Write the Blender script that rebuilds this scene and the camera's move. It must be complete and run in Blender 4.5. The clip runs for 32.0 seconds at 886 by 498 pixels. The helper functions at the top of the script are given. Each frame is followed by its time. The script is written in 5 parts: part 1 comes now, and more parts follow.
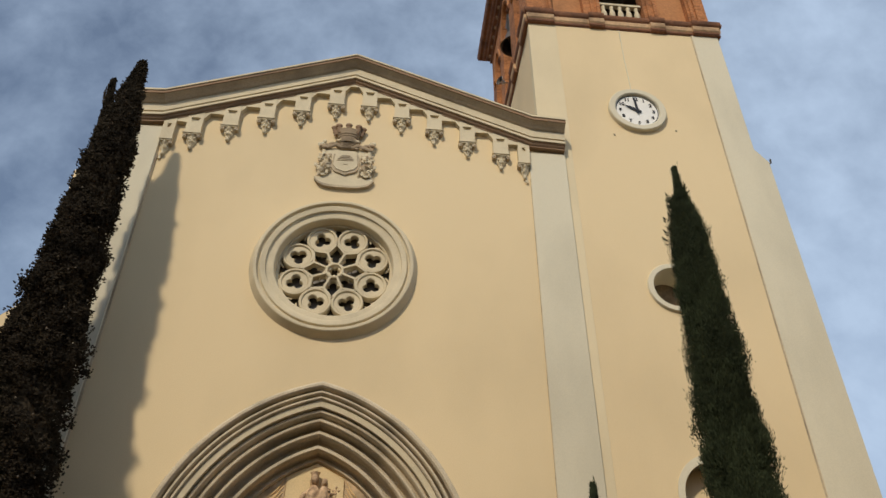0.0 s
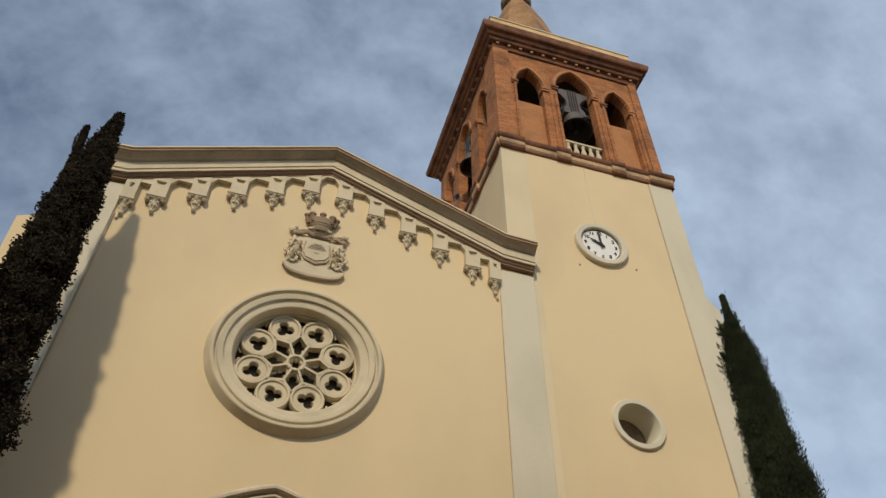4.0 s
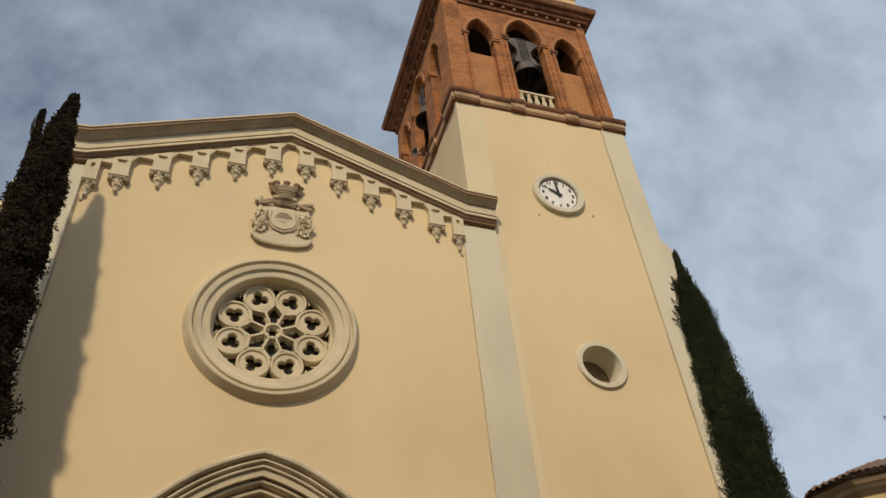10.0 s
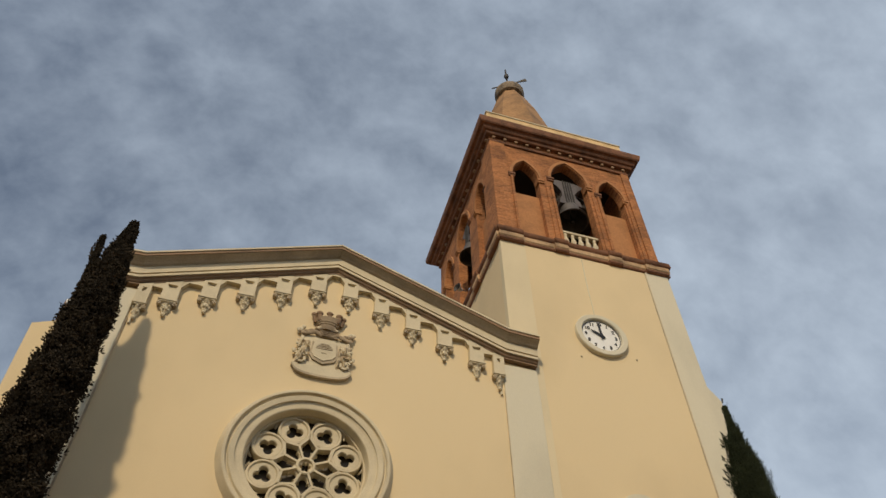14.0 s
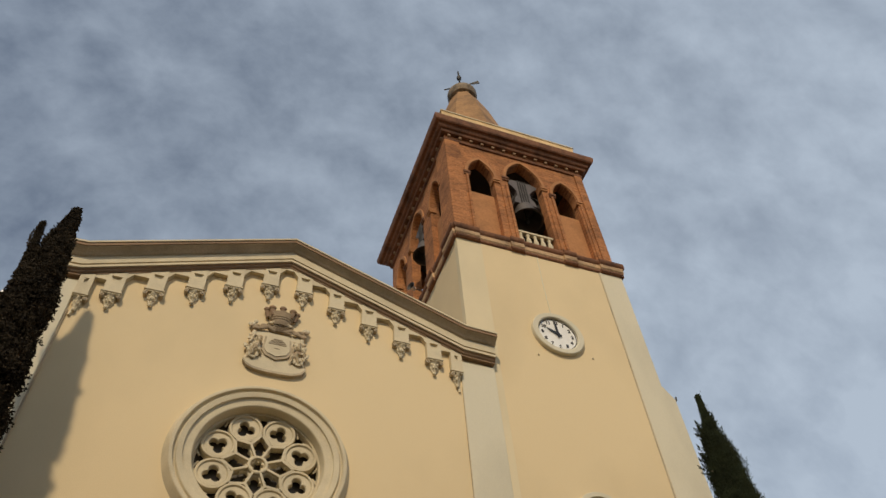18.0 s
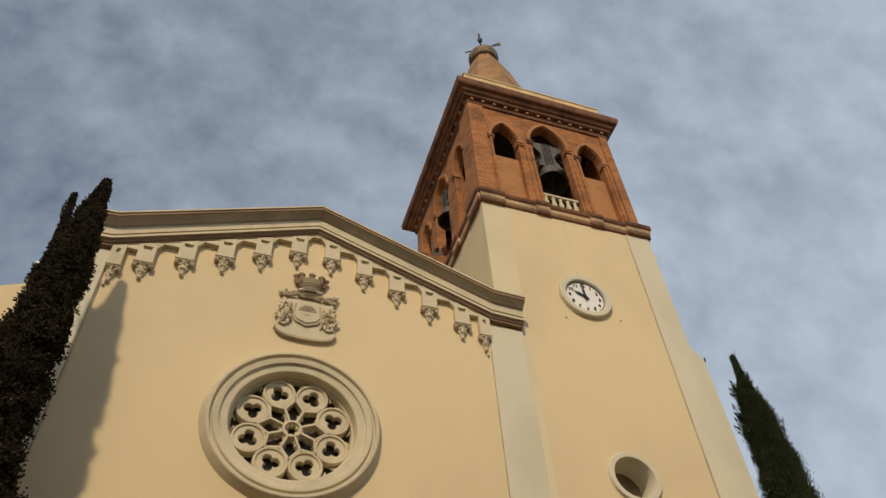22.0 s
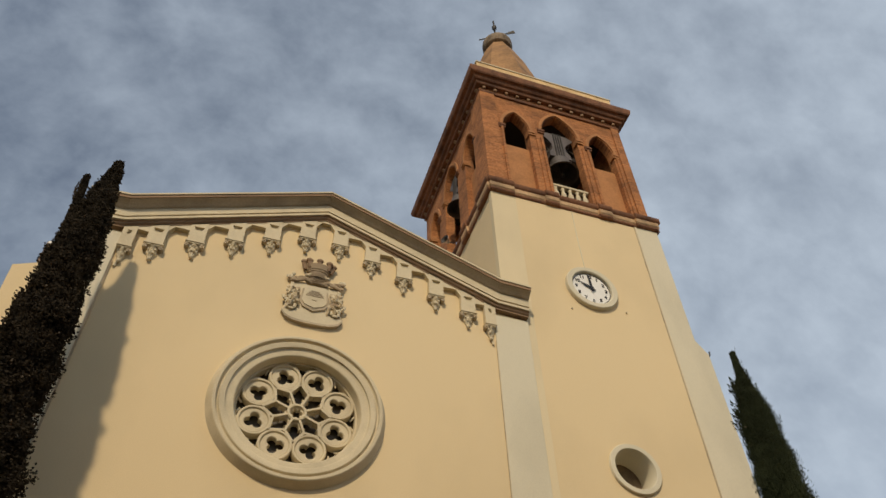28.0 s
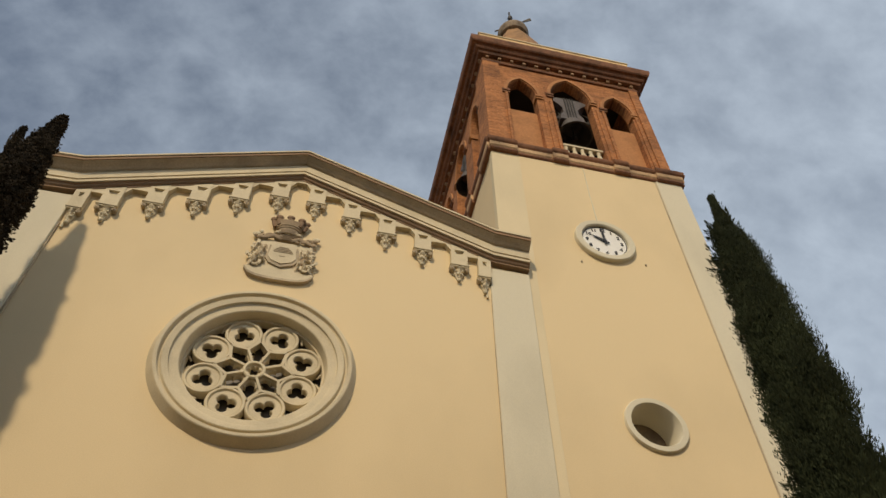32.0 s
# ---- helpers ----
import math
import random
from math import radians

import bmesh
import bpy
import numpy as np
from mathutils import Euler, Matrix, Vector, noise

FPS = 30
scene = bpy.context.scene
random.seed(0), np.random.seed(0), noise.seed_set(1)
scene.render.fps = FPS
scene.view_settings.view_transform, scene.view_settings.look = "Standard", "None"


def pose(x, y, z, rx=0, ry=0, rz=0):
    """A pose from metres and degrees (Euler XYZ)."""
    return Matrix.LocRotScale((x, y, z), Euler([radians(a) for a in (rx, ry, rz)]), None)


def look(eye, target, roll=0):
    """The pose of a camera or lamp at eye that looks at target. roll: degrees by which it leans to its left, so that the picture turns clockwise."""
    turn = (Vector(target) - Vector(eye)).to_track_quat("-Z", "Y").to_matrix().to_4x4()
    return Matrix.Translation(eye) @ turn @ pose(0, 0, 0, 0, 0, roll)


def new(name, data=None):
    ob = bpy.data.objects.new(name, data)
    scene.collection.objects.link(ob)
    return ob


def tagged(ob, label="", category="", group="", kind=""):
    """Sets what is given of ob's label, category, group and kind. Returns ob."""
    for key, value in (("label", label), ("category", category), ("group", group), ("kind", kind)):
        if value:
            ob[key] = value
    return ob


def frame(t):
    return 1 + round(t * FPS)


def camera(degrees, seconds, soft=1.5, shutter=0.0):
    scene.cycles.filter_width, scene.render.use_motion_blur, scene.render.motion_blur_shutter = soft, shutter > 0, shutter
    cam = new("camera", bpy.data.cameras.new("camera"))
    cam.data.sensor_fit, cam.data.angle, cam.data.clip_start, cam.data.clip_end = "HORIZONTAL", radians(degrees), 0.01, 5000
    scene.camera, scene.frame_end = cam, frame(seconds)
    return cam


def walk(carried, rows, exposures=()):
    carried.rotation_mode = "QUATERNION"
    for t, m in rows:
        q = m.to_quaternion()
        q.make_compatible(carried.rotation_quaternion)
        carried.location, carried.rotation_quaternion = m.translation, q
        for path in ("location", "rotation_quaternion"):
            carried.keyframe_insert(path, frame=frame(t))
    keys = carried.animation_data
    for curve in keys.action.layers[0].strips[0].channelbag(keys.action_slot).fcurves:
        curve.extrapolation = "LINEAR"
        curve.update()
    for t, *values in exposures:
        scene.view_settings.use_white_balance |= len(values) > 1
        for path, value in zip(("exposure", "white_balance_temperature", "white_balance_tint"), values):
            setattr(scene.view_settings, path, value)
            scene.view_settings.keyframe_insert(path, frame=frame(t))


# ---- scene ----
cam = camera(60.0, 32.0)
PATH = [
    (0, (1.104, -13.528, 0.912), (1.245, -11.932, 2.108), 0.4),
    (0.5, (0.735, -13.338, 0.899), (0.98, -11.763, 2.106), 0.7),
    (1, (0.267, -13.218, 0.81), (0.58, -11.686, 2.058), -0.6),
    (1.5, (0.092, -12.653, 0.937), (0.562, -11.117, 2.13), -1.6),
    (2, (-0.124, -12.652, 0.947), (0.358, -11.13, 2.152), -0.2),
    (2.5, (-0.436, -12.719, 0.957), (-0.057, -11.254, 2.266), 2.2),
    (4.5, (-0.899, -12.248, 1.012), (-0.473, -10.936, 2.461), -0.3),
    (5, (-1.022, -12.054, 1.008), (-0.567, -10.784, 2.485), -1.8),
    (5.5, (-1.016, -12.064, 1.02), (-0.531, -10.865, 2.545), -5.8),
    (6, (-1.038, -12.029, 1.047), (-0.521, -10.876, 2.597), -7.5),
    (6.5, (-0.997, -11.989, 1.054), (-0.541, -10.862, 2.642), -4.6),
    (7, (-0.982, -12.1, 1.025), (-0.571, -10.93, 2.594), -2.7),
    (7.5, (-1.099, -12.309, 1.004), (-0.635, -11.028, 2.467), -2.6),
    (8, (-1.09, -12.501, 0.998), (-0.664, -11.224, 2.478), -1.3),
    (8.5, (-1.108, -12.748, 0.998), (-0.631, -11.433, 2.427), -2.5),
    (9, (-1.182, -12.932, 0.998), (-0.71, -11.534, 2.349), -3.1),
    (9.5, (-1.358, -12.933, 0.947), (-0.878, -11.537, 2.297), -4.1),
    (10, (-1.165, -13.095, 0.958), (-0.629, -11.691, 2.278), -5.8),
    (10.5, (-1.059, -13.155, 0.922), (-0.489, -11.823, 2.301), -2.8),
    (11, (-1.308, -13.095, 1.005), (-0.724, -11.865, 2.469), -8.2),
    (11.5, (-1.402, -13.137, 1.022), (-0.848, -11.831, 2.432), -6.2),
    (12, (-1.41, -13.181, 1.056), (-0.907, -11.908, 2.514), -4.8),
    (12.5, (-1.235, -13.189, 1.101), (-0.809, -12.0, 2.652), -5.3),
    (13, (-1.185, -13.226, 1.027), (-0.777, -12.087, 2.62), -2.9),
    (13.5, (-1.099, -13.178, 1.054), (-0.651, -11.999, 2.607), -2.6),
    (14, (-1.221, -13.153, 1.056), (-0.847, -11.959, 2.616), -0.9),
    (14.5, (-1.332, -13.076, 1.003), (-1.074, -11.871, 2.579), 1.6),
    (15, (-1.38, -12.939, 1.091), (-1.015, -11.715, 2.63), -2.2),
    (15.5, (-1.384, -12.802, 1.098), (-1.06, -11.544, 2.618), 1.0),
    (17.5, (-1.391, -12.543, 1.194), (-0.952, -11.375, 2.757), -0.8),
    (18, (-1.408, -12.586, 1.161), (-0.899, -11.453, 2.729), -5.5),
    (18.5, (-1.529, -12.553, 1.163), (-1.097, -11.391, 2.732), -3.2),
    (19, (-1.683, -12.553, 1.163), (-1.244, -11.383, 2.724), -0.6),
    (19.5, (-1.58, -12.566, 1.14), (-1.08, -11.4, 2.686), -1.9),
    (20, (-1.439, -12.561, 1.148), (-0.963, -11.342, 2.66), -2.2),
    (20.5, (-1.351, -12.55, 1.161), (-0.878, -11.303, 2.652), -1.7),
    (21, (-1.453, -12.528, 1.166), (-0.967, -11.252, 2.628), -3.7),
    (21.5, (-1.563, -12.536, 1.169), (-1.054, -11.285, 2.643), -4.9),
    (22, (-1.536, -12.53, 1.167), (-1.059, -11.312, 2.68), -4.3),
    (22.5, (-1.356, -12.555, 1.151), (-0.967, -11.357, 2.705), -2.4),
    (23, (-1.11, -12.475, 1.209), (-0.719, -11.34, 2.809), -1.4),
    (23.2, (-1.114, -12.237, 1.142), (-0.606, -11.254, 2.808), -4.6),
    (23.5, (-1.049, -12.231, 1.134), (-0.607, -11.211, 2.797), 0.4),
    (24, (-0.747, -12.202, 1.133), (-0.421, -11.109, 2.776), 3.3),
    (24.5, (-0.624, -12.204, 1.115), (-0.325, -11.066, 2.733), 2.4),
    (25, (-0.796, -12.254, 1.138), (-0.482, -11.145, 2.773), 1.1),
    (25.5, (-1.013, -12.288, 1.055), (-0.525, -11.11, 2.596), -3.7),
    (27.5, (-1.62, -12.732, 1.085), (-1.048, -11.457, 2.517), -4.3),
    (28, (-1.497, -12.664, 1.127), (-1.039, -11.411, 2.617), -2.0),
    (28.5, (-1.283, -12.615, 1.153), (-0.908, -11.387, 2.686), -0.7),
    (29, (-1.097, -12.476, 1.148), (-0.733, -11.216, 2.658), 0.2),
    (29.5, (-0.874, -12.183, 1.16), (-0.434, -11.015, 2.723), -0.6),
    (30, (-0.465, -11.959, 1.186), (-0.185, -10.723, 2.734), 4.6),
    (30.5, (-0.125, -11.667, 1.171), (0.261, -10.476, 2.731), -0.6),
    (31, (0.108, -11.317, 1.182), (0.353, -10.244, 2.852), 1.9),
    (31.5, (0.556, -10.89, 1.135), (0.647, -9.786, 2.8), 2.6),
    (32, (1.001, -10.381, 1.113), (1.275, -9.172, 2.682), -0.2),
]
EXPOSURE = [(0, -0.02, 6450, 10), (1, -0.06, 6450, 10), (2, -0.14, 6500, 10), (5, -0.10, 6600, 10), (6, -0.06, 6600, 10), (8, -0.12, 6950, 10), (9, -0.08, 7100, 11), (11, -0.16, 7150, 11), (12, -0.17, 7150, 11), (14, -0.2, 7150, 11), (18, -0.22, 7150, 11), (21, -0.19, 7350, 11), (22, -0.18, 7300, 11), (24, -0.22, 7250, 11), (30, -0.14, 7300, 11), (32, -0.12, 7300, 11)]
walk(cam, [(t, look(eye, target, roll)) for t, eye, target, roll in PATH], EXPOSURE)

# ---- world, sun ----
SUN_ELEV, SUN_SIDE = 38.0, -25.0          # degrees; side: left of the facade's normal
world = bpy.data.worlds.new("sky")
scene.world = world
world.use_nodes = True
wn, wl = world.node_tree.nodes, world.node_tree.links
wn.clear()
w_out, w_bg = wn.new("ShaderNodeOutputWorld"), wn.new("ShaderNodeBackground")
sky = wn.new("ShaderNodeTexSky")
sky.sky_type, sky.sun_disc = "NISHITA", False
sky.sun_elevation, sky.sun_rotation = radians(SUN_ELEV), radians(180 - SUN_SIDE)
sky.air_density, sky.dust_density, sky.ozone_density = 1.0, 1.0, 3.0
w_bg.inputs["Strength"].default_value = 0.080
tc = wn.new("ShaderNodeTexCoord")
wmap = wn.new("ShaderNodeMapping")
wmap.inputs["Rotation"].default_value = (0.3, 0.2, 0.5)
wmap.inputs["Scale"].default_value = (1.0, 1.35, 1.0)
n1, n2 = wn.new("ShaderNodeTexNoise"), wn.new("ShaderNodeTexNoise")
n1.inputs["Scale"].default_value, n1.inputs["Detail"].default_value, n1.inputs["Roughness"].default_value = 2.6, 3.0, 0.5
n2.inputs["Scale"].default_value, n2.inputs["Detail"].default_value, n2.inputs["Roughness"].default_value = 12.5, 7.0, 0.56
n2.inputs["Distortion"].default_value = 0.12
wl.new(tc.outputs["Generated"], wmap.inputs["Vector"])
wl.new(wmap.outputs["Vector"], n1.inputs["Vector"]), wl.new(wmap.outputs["Vector"], n2.inputs["Vector"])
# thin cloud, thicker towards the east and the horizon
trend = wn.new("ShaderNodeVectorMath")
trend.operation = "DOT_PRODUCT"
trend.inputs[1].default_value = (0.60, 0.0, -0.20)
wl.new(tc.outputs["Generated"], trend.inputs[0])
mx, mx2 = wn.new("ShaderNodeMath"), wn.new("ShaderNodeMath")
mx.operation, mx2.operation = "MULTIPLY_ADD", "ADD"
mx.inputs[1].default_value = 0.32
wl.new(n1.outputs["Fac"], mx.inputs[0]), wl.new(n2.outputs["Fac"], mx.inputs[2])
wl.new(mx.outputs[0], mx2.inputs[0]), wl.new(trend.outputs["Value"], mx2.inputs[1])
ramp = wn.new("ShaderNodeMapRange")
for key, v in (("From Min", 0.11), ("From Max", 1.02), ("To Min", 0.19), ("To Max", 0.90)):
    ramp.inputs[key].default_value = v
wl.new(mx2.outputs[0], ramp.inputs["Value"])
mixc = wn.new("ShaderNodeMix")
mixc.data_type = "RGBA"
mixc.inputs["B"].default_value = (6.5, 8.1, 10.35, 1)
wl.new(ramp.outputs["Result"], mixc.inputs["Factor"])
wl.new(sky.outputs["Color"], mixc.inputs["A"])
wl.new(mixc.outputs["Result"], w_bg.inputs["Color"])
wl.new(w_bg.outputs[0], w_out.inputs[0])

sun = new("sun", bpy.data.lights.new("sun", "SUN"))
sun.data.energy, sun.data.angle, sun.data.color = 2.58, radians(2.8), (1.0, 0.872, 0.68)
sd = Vector((math.sin(radians(SUN_SIDE)) * math.cos(radians(SUN_ELEV)), -math.cos(radians(SUN_SIDE)) * math.cos(radians(SUN_ELEV)), math.sin(radians(SUN_ELEV))))
sun.matrix_world = look(sd * 60, (0, 0, 0))


# ---- materials ----
def surface(name, base, rough=0.85, vary=0.12, grain=35.0, stain=0.5, stain_col=None, bump=0.25, streak=0.0, metal=0.0):
    """Plain surface with fine grain and broad stains."""
    m = bpy.data.materials.new(name)
    m.use_nodes = True
    nd, lk = m.node_tree.nodes, m.node_tree.links
    b = nd["Principled BSDF"]
    b.inputs["Roughness"].default_value, b.inputs["Metallic"].default_value = rough, metal
    co = nd.new("ShaderNodeTexCoord")
    fine, broad = nd.new("ShaderNodeTexNoise"), nd.new("ShaderNodeTexNoise")
    fine.inputs["Scale"].default_value, fine.inputs["Detail"].default_value = grain, 6
    broad.inputs["Scale"].default_value, broad.inputs["Detail"].default_value = stain, 5
    mp = nd.new("ShaderNodeMapping")
    mp.inputs["Scale"].default_value = (1, 1, 1.0 - 0.75 * streak)
    lk.new(co.outputs["Object"], fine.inputs["Vector"])
    lk.new(co.outputs["Object"], mp.inputs["Vector"]), lk.new(mp.outputs["Vector"], broad.inputs["Vector"])
    c = Vector(base)
    dark = Vector(stain_col) if stain_col else c * (1 - 2.2 * vary)
    r1 = nd.new("ShaderNodeMix")
    r1.data_type = "RGBA"
    r1.inputs["A"].default_value, r1.inputs["B"].default_value = (*dark, 1), (*(c * (1 + vary * 0.4)), 1)
    mr = nd.new("ShaderNodeMapRange")
    mr.inputs["From Min"].default_value, mr.inputs["From Max"].default_value = 0.28, 0.55
    lk.new(broad.outputs["Fac"], mr.inputs["Value"]), lk.new(mr.outputs["Result"], r1.inputs["Factor"])
    r2 = nd.new("ShaderNodeMix")
    r2.data_type, r2.blend_type = "RGBA", "MULTIPLY"
    r2.inputs["Factor"].default_value = 1.0
    mg = nd.new("ShaderNodeMapRange")
    mg.inputs["From Min"].default_value, mg.inputs["From Max"].default_value = 0.3, 0.7
    mg.inputs["To Min"].default_value, mg.inputs["To Max"].default_value = 1 - vary, 1 + vary * 0.5
    lk.new(fine.outputs["Fac"], mg.inputs["Value"])
    lk.new(r1.outputs["Result"], r2.inputs["A"]), lk.new(mg.outputs["Result"], r2.inputs["B"])
    lk.new(r2.outputs["Result"], b.inputs["Base Color"])
    bp = nd.new("ShaderNodeBump")
    bp.inputs["Strength"].default_value, bp.inputs["Distance"].default_value = bump, 0.02
    lk.new(fine.outputs["Fac"], bp.inputs["Height"]), lk.new(bp.outputs["Normal"], b.inputs["Normal"])
    return m


def brickwork(name, base, mortar, vary=0.25):
    """Weathered brick courses for upright faces along x or y."""
    m = surface(name, base, rough=0.9, vary=vary, grain=13, stain=0.9, bump=0.4)
    nd, lk = m.node_tree.nodes, m.node_tree.links
    b = nd["Principled BSDF"]
    old = b.inputs["Base Color"].links[0].from_socket
    co = nd.new("ShaderNodeTexCoord")
    sep, add, comb = nd.new("ShaderNodeSeparateXYZ"), nd.new("ShaderNodeMath"), nd.new("ShaderNodeCombineXYZ")
    lk.new(co.outputs["Object"], sep.inputs[0])
    lk.new(sep.outputs["X"], add.inputs[0]), lk.new(sep.outputs["Y"], add.inputs[1])
    lk.new(add.outputs[0], comb.inputs["X"]), lk.new(sep.outputs["Z"], comb.inputs["Y"])
    bt = nd.new("ShaderNodeTexBrick")
    bt.inputs["Scale"].default_value = 1.0
    bt.inputs["Brick Width"].default_value, bt.inputs["Row Height"].default_value = 0.29, 0.085
    bt.inputs["Mortar Size"].default_value, bt.inputs["Mortar Smooth"].default_value = 0.010, 0.4
    bt.inputs["Color1"].default_value, bt.inputs["Color2"].default_value = (1.15, 1.1, 1.02, 1), (0.66, 0.61, 0.58, 1)
    bt.inputs["Mortar"].default_value = (*mortar, 1)
    lk.new(comb.outputs[0], bt.inputs["Vector"])
    mul = nd.new("ShaderNodeMix")
    mul.data_type, mul.blend_type = "RGBA", "MULTIPLY"
    mul.inputs["Factor"].default_value = 1.0
    lk.new(old, mul.inputs["A"]), lk.new(bt.outputs["Color"], mul.inputs["B"])
    lk.new(mul.outputs["Result"], b.inputs["Base Color"])
    bp2 = nd.new("ShaderNodeBump")
    bp2.inputs["Strength"].default_value, bp2.inputs["Distance"].default_value = 0.5, 0.02
    inv = nd.new("ShaderNodeMath")
    inv.operation = "SUBTRACT"
    inv.inputs[0].default_value = 1.0
    lk.new(bt.outputs["Fac"], inv.inputs[1]), lk.new(inv.outputs[0], bp2.inputs["Height"])
    prev = b.inputs["Normal"].links[0].from_socket
    lk.new(prev, bp2.inputs["Normal"]), lk.new(bp2.outputs["Normal"], b.inputs["Normal"])
    return m


CREAM = surface("cream_plaster", (0.712, 0.562, 0.335), vary=0.05, grain=55, stain=0.32, bump=0.14, streak=0.5)
PALE = surface("pale_cream_plaster", (0.69, 0.578, 0.375), vary=0.05, grain=55, stain=0.4, bump=0.14, streak=0.5)
GREIGE = surface("greige_plaster", (0.635, 0.577, 0.43), vary=0.08, grain=60, stain=0.5, bump=0.12, streak=0.8)
STONE = surface("cast_stone", (0.62, 0.53, 0.36), vary=0.07, grain=40, stain=1.6, bump=0.25)
STONE_DARK = surface("weathered_stone", (0.46, 0.37, 0.25), vary=0.2, grain=30, stain=1.2, bump=0.35)
PORTAL = surface("portal_stone", (0.56, 0.47, 0.33), vary=0.16, grain=36, stain=1.4, bump=0.3)
BROWN = surface("brown_shade_and_stain", (0.26, 0.165, 0.095), vary=0.15, grain=30, stain=1.0, bump=0.3)
COVE = surface("shade_toned_moulding", (0.43, 0.345, 0.235), vary=0.15, grain=30, stain=1.3, bump=0.3, streak=0.5)
SOOT = surface("brown_weathered_stone", (0.37, 0.275, 0.17), vary=0.18, grain=30, stain=1.0, bump=0.3)
BRICK = brickwork("orange_brick", (0.395, 0.162, 0.058), (1.2, 1.25, 1.35), 0.25)
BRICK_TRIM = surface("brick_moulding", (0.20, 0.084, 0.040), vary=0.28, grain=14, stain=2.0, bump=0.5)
TILE_SPIRE = surface("spire_render", (0.36, 0.195, 0.08), vary=0.2, grain=9, stain=1.0, bump=0.5)
BELT = surface("worn_cream_course", (0.53, 0.345, 0.19), vary=0.22, grain=12, stain=2.0, bump=0.4)
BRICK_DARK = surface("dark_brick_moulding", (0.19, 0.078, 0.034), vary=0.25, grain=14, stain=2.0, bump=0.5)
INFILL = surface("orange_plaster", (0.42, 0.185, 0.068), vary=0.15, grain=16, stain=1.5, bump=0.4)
OCHRE = surface("ochre_plaster", (0.72, 0.50, 0.25), vary=0.15, grain=25, stain=1.5, bump=0.3)
METAL = surface("grey_bell_metal", (0.115, 0.10, 0.09), rough=0.6, vary=0.2, grain=20, stain=3, bump=0.15, metal=0.3)
YOKE = surface("grey_painted_yoke", (0.115, 0.096, 0.088), rough=0.6, vary=0.2, grain=20, stain=3, bump=0.15)
IRON = surface("dark_iron", (0.05, 0.045, 0.04), rough=0.6, vary=0.2, grain=30, stain=3, bump=0.2, metal=0.4)
WHITE = surface("white_paint", (0.80, 0.78, 0.72), rough=0.5, vary=0.05, grain=30, stain=2, bump=0.05)
BLACK = surface("black_paint", (0.012, 0.012, 0.013), rough=0.5, vary=0.1, bump=0.05)
DARK = surface("painted_belfry_shade", (0.05, 0.04, 0.03), vary=0.2, bump=0.1)
PINK = surface("ochre_marble", (0.60, 0.42, 0.23), rough=0.6, vary=0.25, grain=6, stain=2.5, bump=0.1)
TILE = surface("clay_roof_tile", (0.21, 0.13, 0.085), vary=0.25, grain=16, stain=2, bump=0.4)
YELLOW = surface("yellow_render", (0.66, 0.48, 0.24), vary=0.12, grain=40, stain=0.7, bump=0.2, streak=0.6)
GROUND = surface("paving", (0.125, 0.095, 0.062), vary=0.15, grain=12, stain=0.3, bump=0.3)
BARK = surface("bark", (0.12, 0.08, 0.05), vary=0.3, grain=12, stain=3, bump=0.6)


def foliage(name, a, b2):
    m = surface(name, a, rough=0.9, vary=0.3, grain=9, stain=1.4, stain_col=b2, bump=0.2)
    m.node_tree.nodes["Principled BSDF"].inputs["Specular IOR Level"].default_value = 0.12
    return m


CONE = surface("woody_cone", (0.22, 0.17, 0.115), vary=0.2, grain=30, stain=6)
LEAF_L = foliage("dark_brownish_cypress", (0.040, 0.031, 0.020), (0.019, 0.015, 0.010))
LEAF_R = foliage("dark_green_cypress", (0.038, 0.049, 0.025), (0.013, 0.017, 0.009))
GLASS = bpy.data.materials.new("dark_glass")
GLASS.use_nodes = True
g_b = GLASS.node_tree.nodes["Principled BSDF"]
g_b.inputs["Base Color"].default_value, g_b.inputs["Roughness"].default_value = (0.02, 0.02, 0.025, 1), 0.15


# ---- mesh helpers ----
def finish(name, bm, mat, smooth=False):
    bmesh.ops.remove_doubles(bm, verts=bm.verts[:], dist=1e-5)
    bmesh.ops.recalc_face_normals(bm, faces=bm.faces[:])
    me = bpy.data.meshes.new(name)
    bm.to_mesh(me)
    bm.free()
    me.materials.append(mat)
    if smooth:
        for p in me.polygons:
            p.use_smooth = True
        me.set_sharp_from_angle(angle=radians(38))
    return me


def part(name, bm, mat, parent=None, label="", smooth=False):
    ob = new(name, finish(name, bm, mat, smooth))
    if parent is not None:
        ob.parent = parent
    if label:
        ob["label"] = label
    return ob


def thing(name, label, category, at=(0, 0, 0), group="", kind=""):
    ob = new(name)
    ob.location = at
    return tagged(ob, label, category, group, kind)


def box(bm, x0, x1, y0, y1, z0, z1, bevel=0.0):
    vs = [bm.verts.new(p) for p in ((x0, y0, z0), (x1, y0, z0), (x1, y1, z0), (x0, y1, z0), (x0, y0, z1), (x1, y0, z1), (x1, y1, z1), (x0, y1, z1))]
    fs = [bm.faces.new([vs[i] for i in f]) for f in ((0, 3, 2, 1), (4, 5, 6, 7), (0, 1, 5, 4), (1, 2, 6, 5), (2, 3, 7, 6), (3, 0, 4, 7))]
    if bevel:
        es = list({e for f in fs for e in f.edges})
        bmesh.ops.bevel(bm, geom=es, offset=bevel, segments=1, affect="EDGES")
    return bm


